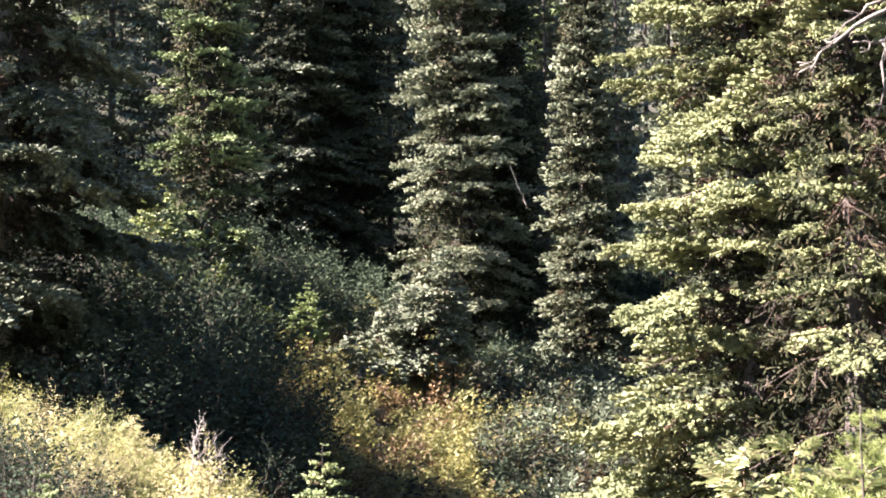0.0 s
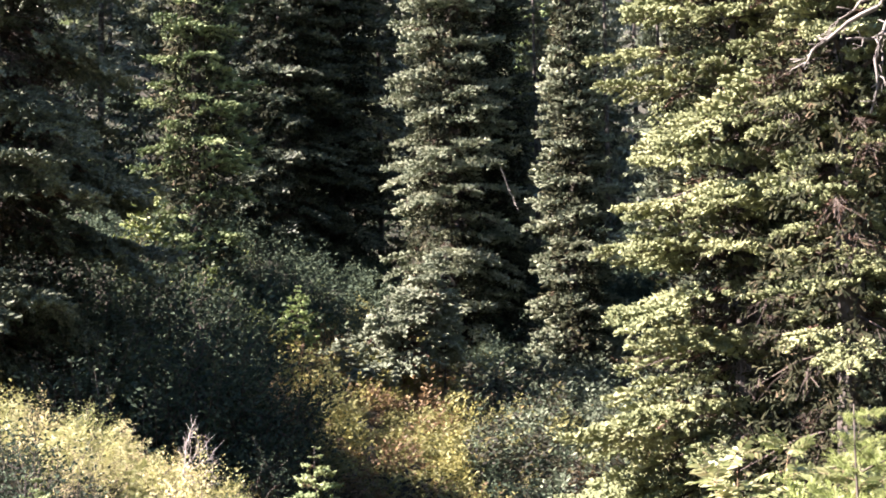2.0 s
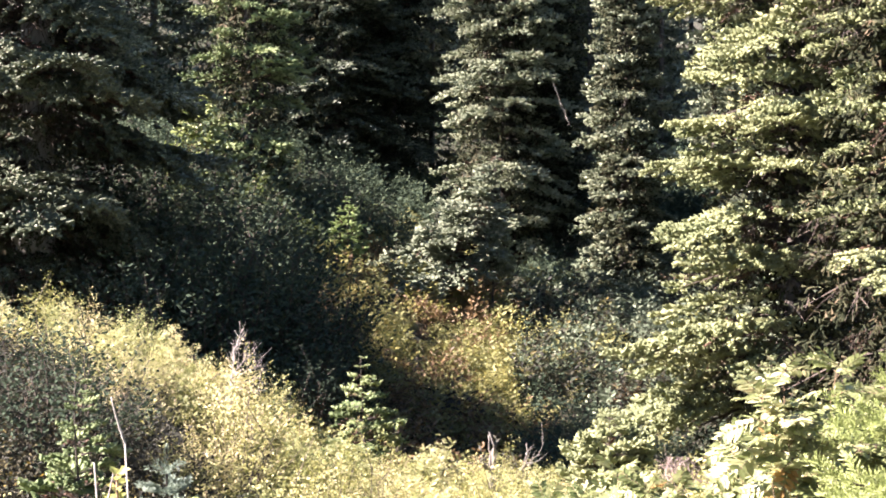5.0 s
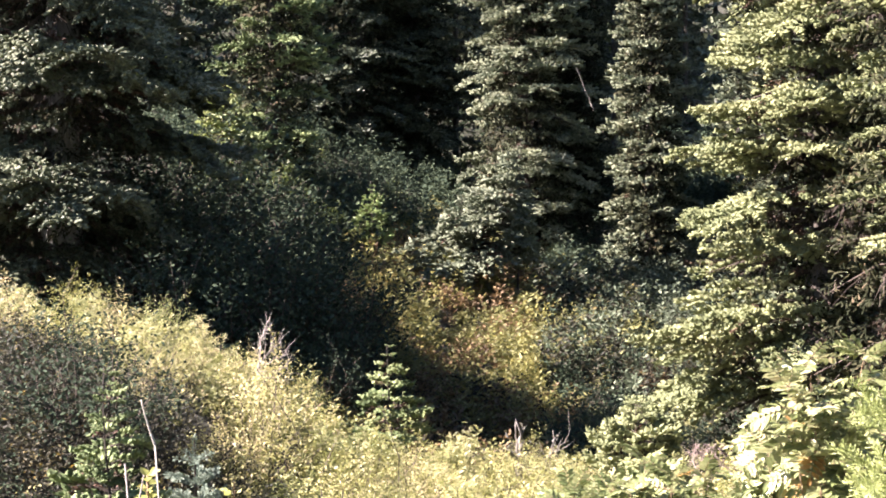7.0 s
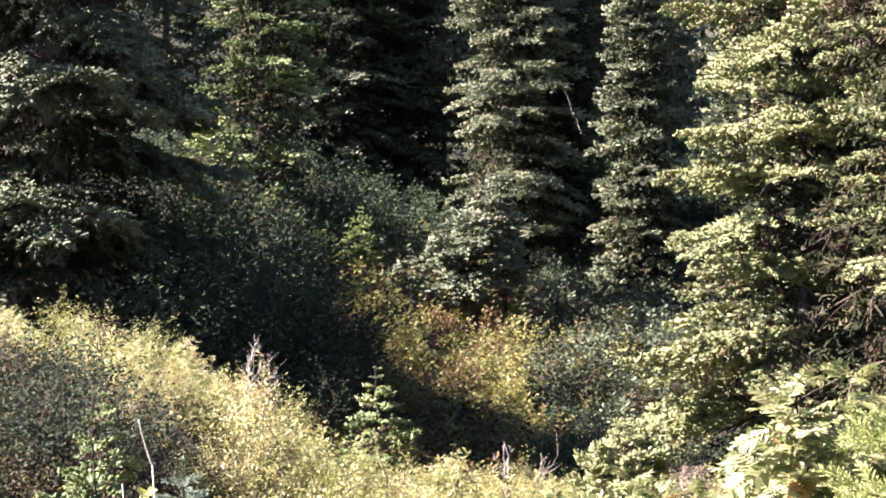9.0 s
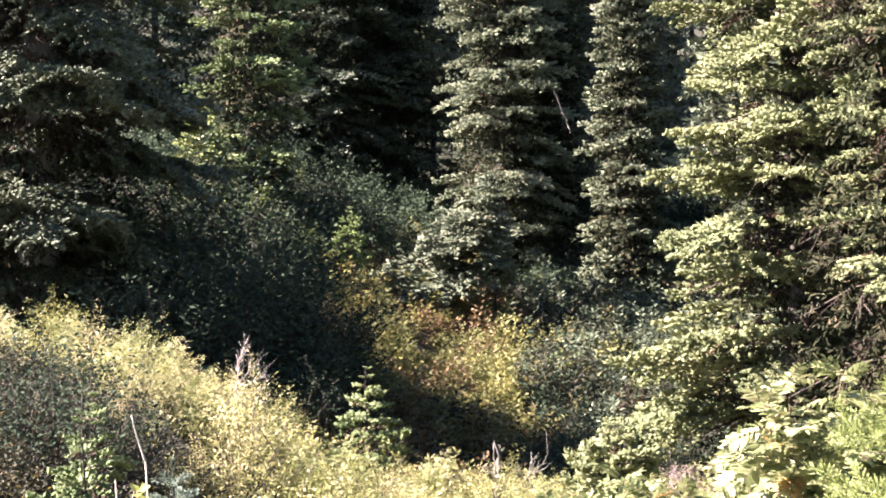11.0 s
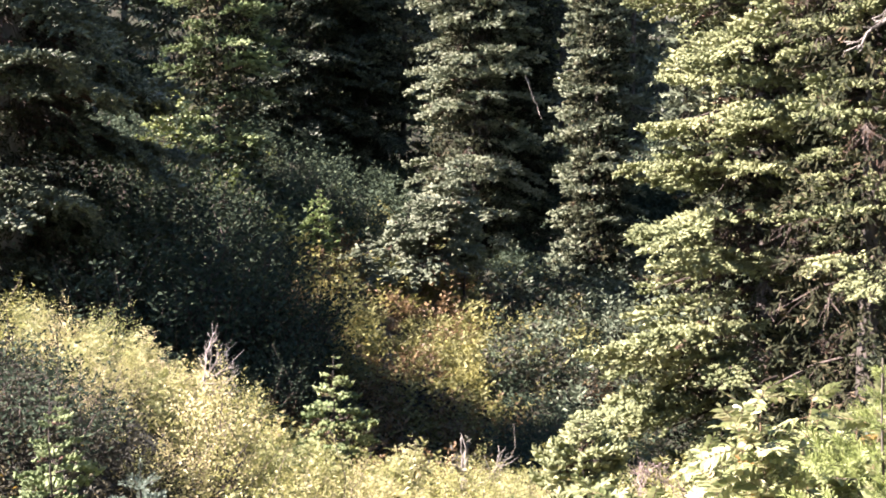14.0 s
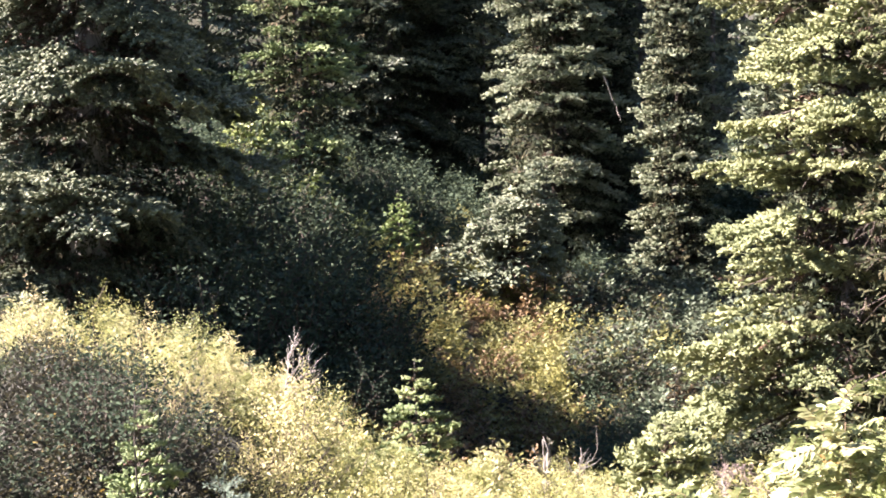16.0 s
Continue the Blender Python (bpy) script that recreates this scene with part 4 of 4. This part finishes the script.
# ---- undergrowth that nobody could count, farther up the slope ----
def undergrowth():
    v, t, m, n = [], [], [], 0
    arrays = [np.concatenate(shrub_heaps(1.4, 1.1, 36, 9, 0.122, 400 + k)[1].v) for k in range(4)]
    fine = [np.concatenate(shrub_heaps(1.4, 1.1, 60, 11, 0.075, 410 + k)[1].v) for k in range(3)]
    # kinds 0 and 6 are darkened leaves, set where the slope lies in shade
    places = [(-11 + 2.0 * i + rng.uniform(-0.8, 0.8), 46.5 + 3 * j + rng.uniform(-1, 1), 1.4, 0) for j in range(4) for i in range(12)]
    places += [(-9 + 1.5 * i + rng.uniform(-0.5, 0.5), 26 + 2.2 * j + rng.uniform(-0.6, 0.6), 1.0, 0) for j in range(5) for i in range(4)]
    places += [(3.2 + 1.5 * i + rng.uniform(-0.5, 0.5), 25.5 + 2.4 * j + rng.uniform(-0.8, 0.8), 1.0, 1) for j in range(5) for i in range(5)]
    # low cover on the near bank and over the open slope
    for j in range(16):
        y = 8.0 + 0.6 * j
        for i in range(11):
            x = -0.33 * y + 0.66 * y * i / 10 + rng.uniform(-0.3, 0.3)
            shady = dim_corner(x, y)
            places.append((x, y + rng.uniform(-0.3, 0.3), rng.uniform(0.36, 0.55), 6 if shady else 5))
    for j in range(27):
        for i in range(15):
            x, y = -5.6 + 0.68 * i + rng.uniform(-0.4, 0.4), 18.6 + 0.7 * j + rng.uniform(-0.4, 0.4)
            gilt = x > -1.05 + rng.uniform(-0.6, 0.6) - 0.10 * (y - 21.5) + 0.02 * max(0, y - 27) ** 2 and x < 1.8
            # the same shadow edge is painted into the low cover by duskier kinds
            places.append((x, y, rng.uniform(0.4, 0.75), (rng.choice((6, 7, 4)) if y < 22.6 - 1.2 * x else rng.choice((3, 3, 4, 4, 7))) if gilt else 0))
    places += [(-9.5 + 0.9 * i + rng.uniform(-0.4, 0.4), 33 + 1.0 * j + rng.uniform(-0.4, 0.4), rng.uniform(0.7, 1.1), 0 if rng.random() < 0.95 else 2) for j in range(14) for i in range(12)]
    places += [(3.2 + 0.95 * i + rng.uniform(-0.4, 0.4), 37.5 + 1.2 * j + rng.uniform(-0.4, 0.4), rng.uniform(0.7, 1.1), 0) for j in range(9) for i in range(6)]
    places += [(3.0 + 0.75 * i + rng.uniform(-0.3, 0.3), 22.5 + 0.95 * j + rng.uniform(-0.4, 0.4), rng.uniform(0.5, 0.85), 1 if j > 6 and rng.random() < 0.5 else rng.choice((0, 6, 4))) for j in range(16) for i in range(6)]
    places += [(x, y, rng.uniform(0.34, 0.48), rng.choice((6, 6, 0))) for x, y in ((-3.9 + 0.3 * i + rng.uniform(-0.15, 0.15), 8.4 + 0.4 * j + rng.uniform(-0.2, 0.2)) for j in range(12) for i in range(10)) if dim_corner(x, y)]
    places += [(3.0 + 0.7 * i + rng.uniform(-0.3, 0.3), 43.5 + 0.9 * j + rng.uniform(-0.3, 0.3), rng.uniform(1.0, 1.5), 0) for j in range(7) for i in range(9)]
    places += [(1.2 + 0.45 * i + rng.uniform(-0.2, 0.2), 26.5 + 0.8 * j + rng.uniform(-0.3, 0.3), rng.uniform(0.6, 0.9), rng.choice((3, 4, 7) if i < 2 else (6, 1, 0, 4, 6))) for j in range(10) for i in range(6)]
    places += [(-1.6 + 0.42 * i + rng.uniform(-0.2, 0.2), 18.8 + 0.45 * j + rng.uniform(-0.2, 0.2), rng.uniform(0.45, 0.75), rng.choice((6, 7, 4, 4))) for j in range(14) for i in range(9)]
    places += [(-3.4 + 0.6 * i + rng.uniform(-0.3, 0.3), 20.2 + 0.8 * j + rng.uniform(-0.3, 0.3), rng.uniform(0.55, 0.85), 0) for j in range(7) for i in range(4)]
    for x, y, s, want in places:
        a, k = (fine[rng.randrange(3)] if y < 13 else arrays[rng.randrange(4)]), want
        leaf = np.arange(len(a) // 4)[:, None] * 4
        b = np.concatenate([leaf + np.array([[0, 1, 2]]), leaf + np.array([[0, 2, 3]])], 0)
        c, w = rng.uniform(0, 6.28), s * rng.uniform(0.8, 1.25)
        q = np.stack([a[:, 0] * math.cos(c) - a[:, 1] * math.sin(c), a[:, 0] * math.sin(c) + a[:, 1] * math.cos(c), a[:, 2]], 1) * w
        v.append(q + np.array([x, y, ground_z(x, y) - 0.03]))
        t.append(b + n)
        m.append(np.full(len(b), k))
        n += len(a)
    ob = new("undergrowth", tri_mesh("undergrowth", np.concatenate(v), np.concatenate(t), [LEAF_DEEP_SHADE, LEAF_GREY, LEAF_GREEN, LEAF_GOLD, LEAF_OLIVE, LEAF_PALE, LEAF_DUSK_SHADE, LEAF_RUST], np.concatenate(m)))
    tagged(ob, "leafy undergrowth between the trunks of the stand, partly darkened for shade", "undergrowth", kind="stuff")


rng = random.Random(24)
undergrowth()
rng = random.Random(25)


# ---- mountain ash in front, with feathered leaves ----
def compound_leaf(length, pairs, seed, mat):
    r = np.random.default_rng(seed)
    h = Heap()
    droop = r.uniform(0.10, 0.3)

    def rib(s):
        return np.array([s * length, 0, length * (0.12 * s - droop * s * s)])

    h.tube([rib(q) for q in (0, 0.35, 0.7, 1)], [0.0022, 0.0018, 0.0013, 0.0008], 3, 1)
    for k in range(pairs + 1):
        s = 0.24 + 0.76 * k / pairs
        for side in ((-1, 1) if k < pairs else (0,)):
            a = radians(r.uniform(52, 72)) if side else 0.0
            d = unit(np.array([math.cos(a), side * math.sin(a), r.uniform(-0.35, 0.05)]))
            ln = length * 0.40 * (0.75 + 0.4 * math.sin(math.pi * min(1, s * 0.95))) * r.uniform(0.85, 1.1)
            w = ln * 0.37
            sd = unit(np.cross(d, np.array([0.12, 0, 1.0]) + r.normal(size=3) * 0.22))
            up = np.cross(sd, d)
            p = rib(s)
            curve = -0.08 * ln
            pts = [p, p + d * ln * 0.25 + sd * w * 0.42 + up * w * 0.15, p + d * ln * 0.6 + sd * w * 0.5 + up * (w * 0.15 + curve * 0.4), p + d * ln + up * curve,
                   p + d * ln * 0.6 - sd * w * 0.5 + up * (w * 0.15 + curve * 0.4), p + d * ln * 0.25 - sd * w * 0.42 + up * w * 0.15, p + d * ln * 0.5 + up * curve * 0.3]
            h.put(pts, [(0, 1, 6), (1, 2, 6), (2, 3, 6), (3, 4, 6), (4, 5, 6), (5, 0, 6)], 0)
    return h.mesh("leaf", [mat, STEM_RED], True)


LEAVES = [compound_leaf(0.19, 6, 1, LEAF_ROWAN), compound_leaf(0.17, 5, 2, LEAF_ROWAN), compound_leaf(0.21, 6, 3, LEAF_ROWAN), compound_leaf(0.18, 6, 4, LEAF_ROWAN)]
LEAF_TURNED = compound_leaf(0.17, 5, 9, LEAF_ORANGE)


def berry_cluster(seed):
    r = np.random.default_rng(seed)
    h = Heap()
    for k in range(16):
        c = r.normal(size=3) * np.array([0.014, 0.014, 0.008])
        q = 0.0055
        pts = [c + np.array(o) * q for o in ((1, 0, 0), (-1, 0, 0), (0, 1, 0), (0, -1, 0), (0, 0, 1), (0, 0, -1))]
        h.put(pts, [(0, 2, 4), (2, 1, 4), (1, 3, 4), (3, 0, 4), (2, 0, 5), (1, 2, 5), (3, 1, 5), (0, 3, 5)], 0)
    return h.mesh("berry_cluster", [BERRY], True)


BERRIES = berry_cluster(3)


def rowan(label, x, y, height, stems, seed, spread=0.3, berries=0):
    r = np.random.default_rng(seed)
    z0 = ground_z(x, y)
    ob = new("rowan_bush")
    ob.location = (x, y, z0)
    tagged(ob, label, "shrub", "rowan bushes")
    for k in range(stems):
        a = r.uniform(0, 6.28)
        hgt = height * r.uniform(0.68, 1.0)
        top = np.array([math.cos(a) * spread * r.uniform(0.2, 1), math.sin(a) * spread * r.uniform(0.2, 1), hgt])
        pts = [top * np.array([f ** 1.4, f ** 1.4, f]) + np.array([0, 0, -0.06 * (1 - f)]) + r.normal(size=3) * 0.012 for f in (0, 0.25, 0.5, 0.75, 1)]
        h = Heap()
        h.tube(pts, [0.007, 0.0055, 0.004, 0.0025, 0.0012], 5, 0)
        st = new("stem", h.mesh("stem", [STEM_RED], True))
        st.parent = ob
        n = 24
        for i in range(n):
            f = min(1.0, 0.36 + 0.70 * (i / (n - 1)) ** 0.6)
            q = f * 4
            j = min(3, int(q))
            p = pts[j] + (pts[j + 1] - pts[j]) * (q - j)
            me = LEAVES[r.integers(4)] if r.random() < 0.982 else LEAF_TURNED
            child("leaf", me, st, tuple(p), 2.4 * i + r.uniform(-0.4, 0.4), r.uniform(-0.7, 0.5) + 0.6 * max(0, f - 0.8) * 3, r.uniform(0.65, 0.98) * (0.8 if f > 0.95 else 1.0), r.uniform(-0.9, 0.9))
        if k < berries:
            b = new("berry_cluster", BERRIES)
            b.parent = st
            b.location = tuple(pts[4] + np.array([0, 0, 0.02]))
    return ob


for k, (x, y, hgt, n, sp, be) in enumerate(((1.55, 6.2, 1.58, 7, 0.26, 0), (1.85, 6.5, 1.56, 7, 0.28, 0), (2.2, 6.8, 1.45, 7, 0.33, 1), (1.45, 6.6, 1.36, 6, 0.26, 0), (2.0, 5.9, 1.25, 5, 0.3, 0),
                                            (0.75, 7.4, 1.02, 6, 0.3, 0), (0.42, 8.0, 0.95, 5, 0.28, 0), (1.05, 7.7, 1.05, 6, 0.3, 0), (2.6, 8.0, 1.4, 6, 0.35, 0), (1.9, 8.2, 1.2, 6, 0.35, 0), (1.4, 8.4, 1.0, 5, 0.3, 0), (2.5, 7.2, 1.42, 6, 0.3, 0))):
    rowan("pale green rowan bush with feathered leaves and reddish stems", x, y, hgt, n, 300 + k, sp, be)

fir("bright young fir with long fresh needles among rowan leaves", 1.70, 5.3, 1.68, 0.48, "close", NEEDLE_FRESH, 27, 0.5, 0.6, 0.16, 6, seen=30, name="young_fir", group="young firs")


# ---- dead wood ----
def dead_wood(name, label, category, base, stems, seed, mat=None, group="", crook=1.0):
    """Bare weathered branches: each stem is start, end, radius, side twigs and their length."""
    r = np.random.default_rng(seed)
    ob = new(name)
    ob.location = base
    tagged(ob, label, category, group)
    for a, b, rad, twigs, tl in stems:
        a, b = np.array(a, dtype=float), np.array(b, dtype=float)
        ln = np.linalg.norm(b - a)
        h = Heap()
        fs = np.linspace(0, 1, 9)
        bow = r.normal(size=3) * 0.08 * ln * crook
        pts = [a + (b - a) * f + bow * math.sin(f * math.pi) + r.normal(size=3) * 0.018 * ln * crook * (0 < f < 1) for f in fs]
        h.tube(pts, rad * (1 - 0.8 * fs) + min(0.0012, 0.5 * rad), 6, 0)
        st = new("branch", h.mesh("branch", [mat or DEADWOOD], True))
        st.parent = ob
        for k in range(twigs):
            f = r.uniform(0.2, 1)
            p = a + (b - a) * f + bow * math.sin(f * math.pi)
            d = unit((b - a) / ln + r.normal(size=3) * 0.75)
            l = tl * r.uniform(0.4, 1.1)
            g = Heap()
            mid = p + d * l * 0.5 + r.normal(size=3) * 0.1 * l
            end = p + d * l + np.array([0, 0, 0.2 * l])
            g.tube([p, mid, end], [rad * 0.4, rad * 0.28, 0.0012], 4, 0)
            e = mid + unit(d + r.normal(size=3) * 0.6) * l * 0.4
            g.tube([mid, e], [rad * 0.22, 0.001], 3, 0)
            tw = new("twig", g.mesh("twig", [mat or DEADWOOD], True))
            tw.parent = st
    return ob


def at_ground(x, y, up=0.0):
    return (x, y, ground_z(x, y) + up)


dead_wood("dead_stick", "thin bare whitish dead stalk standing upright close by", "dead stick", (-0.107, 1.65, ground_z(-0.107, 1.65)), [((0.0, 0, -0.05), (-0.201, 0, 1.378 - ground_z(-0.107, 1.65)), 0.0013, 1, 0.02), ((-0.201, 0, 1.376 - ground_z(-0.107, 1.65)), (-0.216, 0, 1.425 - ground_z(-0.107, 1.65)), 0.0009, 0, 0.01)], 1, WHITE_STICK, crook=0.2)
dead_wood("dead_stick", "short forked dead stalk beside the tall stalk", "dead stick", (-0.20, 1.64, ground_z(-0.2, 1.64)), [((0.0, 0, -0.05), (-0.138, 0, 1.357 - ground_z(-0.2, 1.64)), 0.0014, 1, 0.012), ((-0.128, 0, 1.30 - ground_z(-0.2, 1.64)), (-0.118, 0, 1.345 - ground_z(-0.2, 1.64)), 0.0010, 0, 0.01)], 2, PALE_TWIG, crook=0.10)
dead_wood("dead_brushwood", "grey heap of bare dead twigs at the edge of the bank", "brushwood", at_ground(-1.82, 15.2, 0.42), [((-0.48, -0.3, -0.45), (0.02, 0, 0.06), 0.017, 2, 0.2), ((0, 0, 0.05), (0.20, 0.1, 0.30), 0.007, 18, 0.20), ((0, 0, 0.05), (0.06, 0.1, 0.46), 0.007, 18, 0.20), ((-0.05, 0, 0.02), (0.28, 0, 0.20), 0.007, 18, 0.20), ((0.0, 0, 0.03), (0.30, 0, 0.08), 0.006, 12, 0.2), ((0.0, 0, 0.0), (0.26, -0.1, -0.06), 0.005, 10, 0.2)], 3, PALE_TWIG)
dead_wood("dead_stump", "splintered grey dead stem with bare forked twigs", "dead stem", at_ground(0.83, 15.6), [((0, 0, -0.1), (-0.04, 0, 0.62), 0.075, 3, 0.22), ((-0.05, 0, 0.2), (-0.10, 0, 0.80), 0.03, 2, 0.15), ((0, 0, 0), (0.28, 0, 0.72), 0.016, 5, 0.3), ((0.05, 0, 0), (0.45, 0.1, 0.6), 0.012, 4, 0.3)], 4)
plant(greenish, 1.0, 15.3, 0.62)
dead_wood("dead_brushwood", "pinkish-grey dense tangle of dead twigs below the large fir", "brushwood", at_ground(2.32, 13.6, 0.58), [((0.2, 0.15, -0.65), (0.05, 0, 0.12), 0.010, 3, 0.2)] + [((0.03 * k - 0.12, 0, 0.16), (0.26 * math.cos(2.1 * k), -0.12, 0.14 - 0.4 * abs(math.sin(1.3 * k + 0.5))), 0.004, 20, 0.17) for k in range(9)], 5, DRY_TWIG, crook=2.0)
dead_wood("dead_branch", "pale thin dead branch hanging on the tall fir", "dead branch", (3.35, 35.9, 4.95), [((-0.25, 0, 0.55), (0.15, 0, -0.4), 0.016, 3, 0.25)], 6)
dead_wood("dead_snag", "bare grey dead sapling with crooked drooping lichen-clad branches", "dead tree", at_ground(1.33, 2.85),
          [((0.05, 0.1, -0.15), (-0.02, 0, 2.75), 0.022, 4, 0.12), ((-0.02, 0, 2.45), (-0.27, -0.02, 2.62), 0.0055, 3, 0.08), ((-0.27, -0.02, 2.62), (-0.36, 0, 2.42), 0.0048, 5, 0.07), ((-0.36, 0, 2.42), (-0.50, 0.02, 2.31), 0.0042, 6, 0.06),
           ((-0.02, 0, 2.6), (-0.30, 0.03, 2.40), 0.005, 7, 0.09), ((-0.30, 0.03, 2.40), (-0.42, 0, 2.36), 0.004, 5, 0.06), ((-0.22, 0, 2.58), (-0.27, 0, 2.25), 0.005, 7, 0.08), ((-0.27, 0, 2.25), (-0.24, 0, 2.02), 0.005, 6, 0.07), ((-0.24, 0, 2.62), (-0.37, 0.02, 2.22), 0.0055, 9, 0.09), ((-0.30, 0, 2.48), (-0.43, 0.02, 2.40), 0.0035, 6, 0.06)], 7)
plant(green, -1.68, 7.75, 0.36)
for x, y, k in ((-1.05, 9.1, 0.45), (-1.4, 9.5, 0.5), (-1.65, 9.2, 0.42)):
    plant(dusky, x, y, k)
for x, y, k in ((-1.9, 9.4, 0.5), (-2.05, 8.55, 0.42), (-1.55, 9.0, 0.42), (-2.3, 9.9, 0.55)):
    plant(dark, x, y, k)
yellow = [shrub("upright plant with broad yellow-green leaves", 0.20, 1.0, 26, 9, 0.055, LEAF_YELLOW, 180 + i, STEM_RED, 0.6, "leafy_plant", "yellow-leaved plants") for i in range(1)]
for x, y, k in ((-0.92, 6.8, 0.98), (-0.84, 6.9, 0.9)):
    plant(yellow, x, y, k)


def leafy_shoot(label, x, y, top, seed):
    """A tall thin shoot with a tuft of broad leaves at its end."""
    r = np.random.default_rng(seed)
    z0 = ground_z(x, y)
    ob = new("leafy_plant")
    ob.location = (x, y, z0)
    tagged(ob, label, "plant", "yellow-leaved plants")
    h = Heap()
    h.tube([(0.03, 0, -0.05), (0.01, 0, (top - z0) * 0.6), (0, 0, top - z0)], [0.003, 0.0025, 0.0015], 5, 0)
    st = new("stem", h.mesh("stem", [STEM_RED], True))
    st.parent = ob
    for i in range(13):
        g = Heap()
        a = 2.4 * i
        d = np.array([math.cos(a), math.sin(a), r.uniform(0.1, 0.9)])
        leaf_tris(g, np.array([[0.0, 0, 0]]), d[None], np.array([[0.0, -0.4, 1.0]]) + r.normal(size=(1, 3)) * 0.3, np.array([r.uniform(0.012, 0.020)]), np.array([r.uniform(0.010, 0.014)]))
        lf = new("leaf", g.mesh("leaf", [LEAF_YELLOW]))
        lf.parent = st
        lf.location = (0, 0, top - z0 - 0.0035 * i)


leafy_shoot("thin shoot with a tuft of broad yellow-green leaves", -0.318, 1.66, 1.342, 61)
for x, y, k in ((-2.02, 7.3, 0.85), (-1.86, 7.05, 0.8)):
    plant(pale, x, y, k)
# kinds that no place has taken are cleared away
for ob in [q for kind in (pale, blue, dark, gold, green, olive, pinkish, greenish, dusky, rusty, orange, yellow) for q in kind]:
    if ob.name not in FIRST:
        for q in list(ob.children):
            bpy.data.objects.remove(q)
        bpy.data.objects.remove(ob)
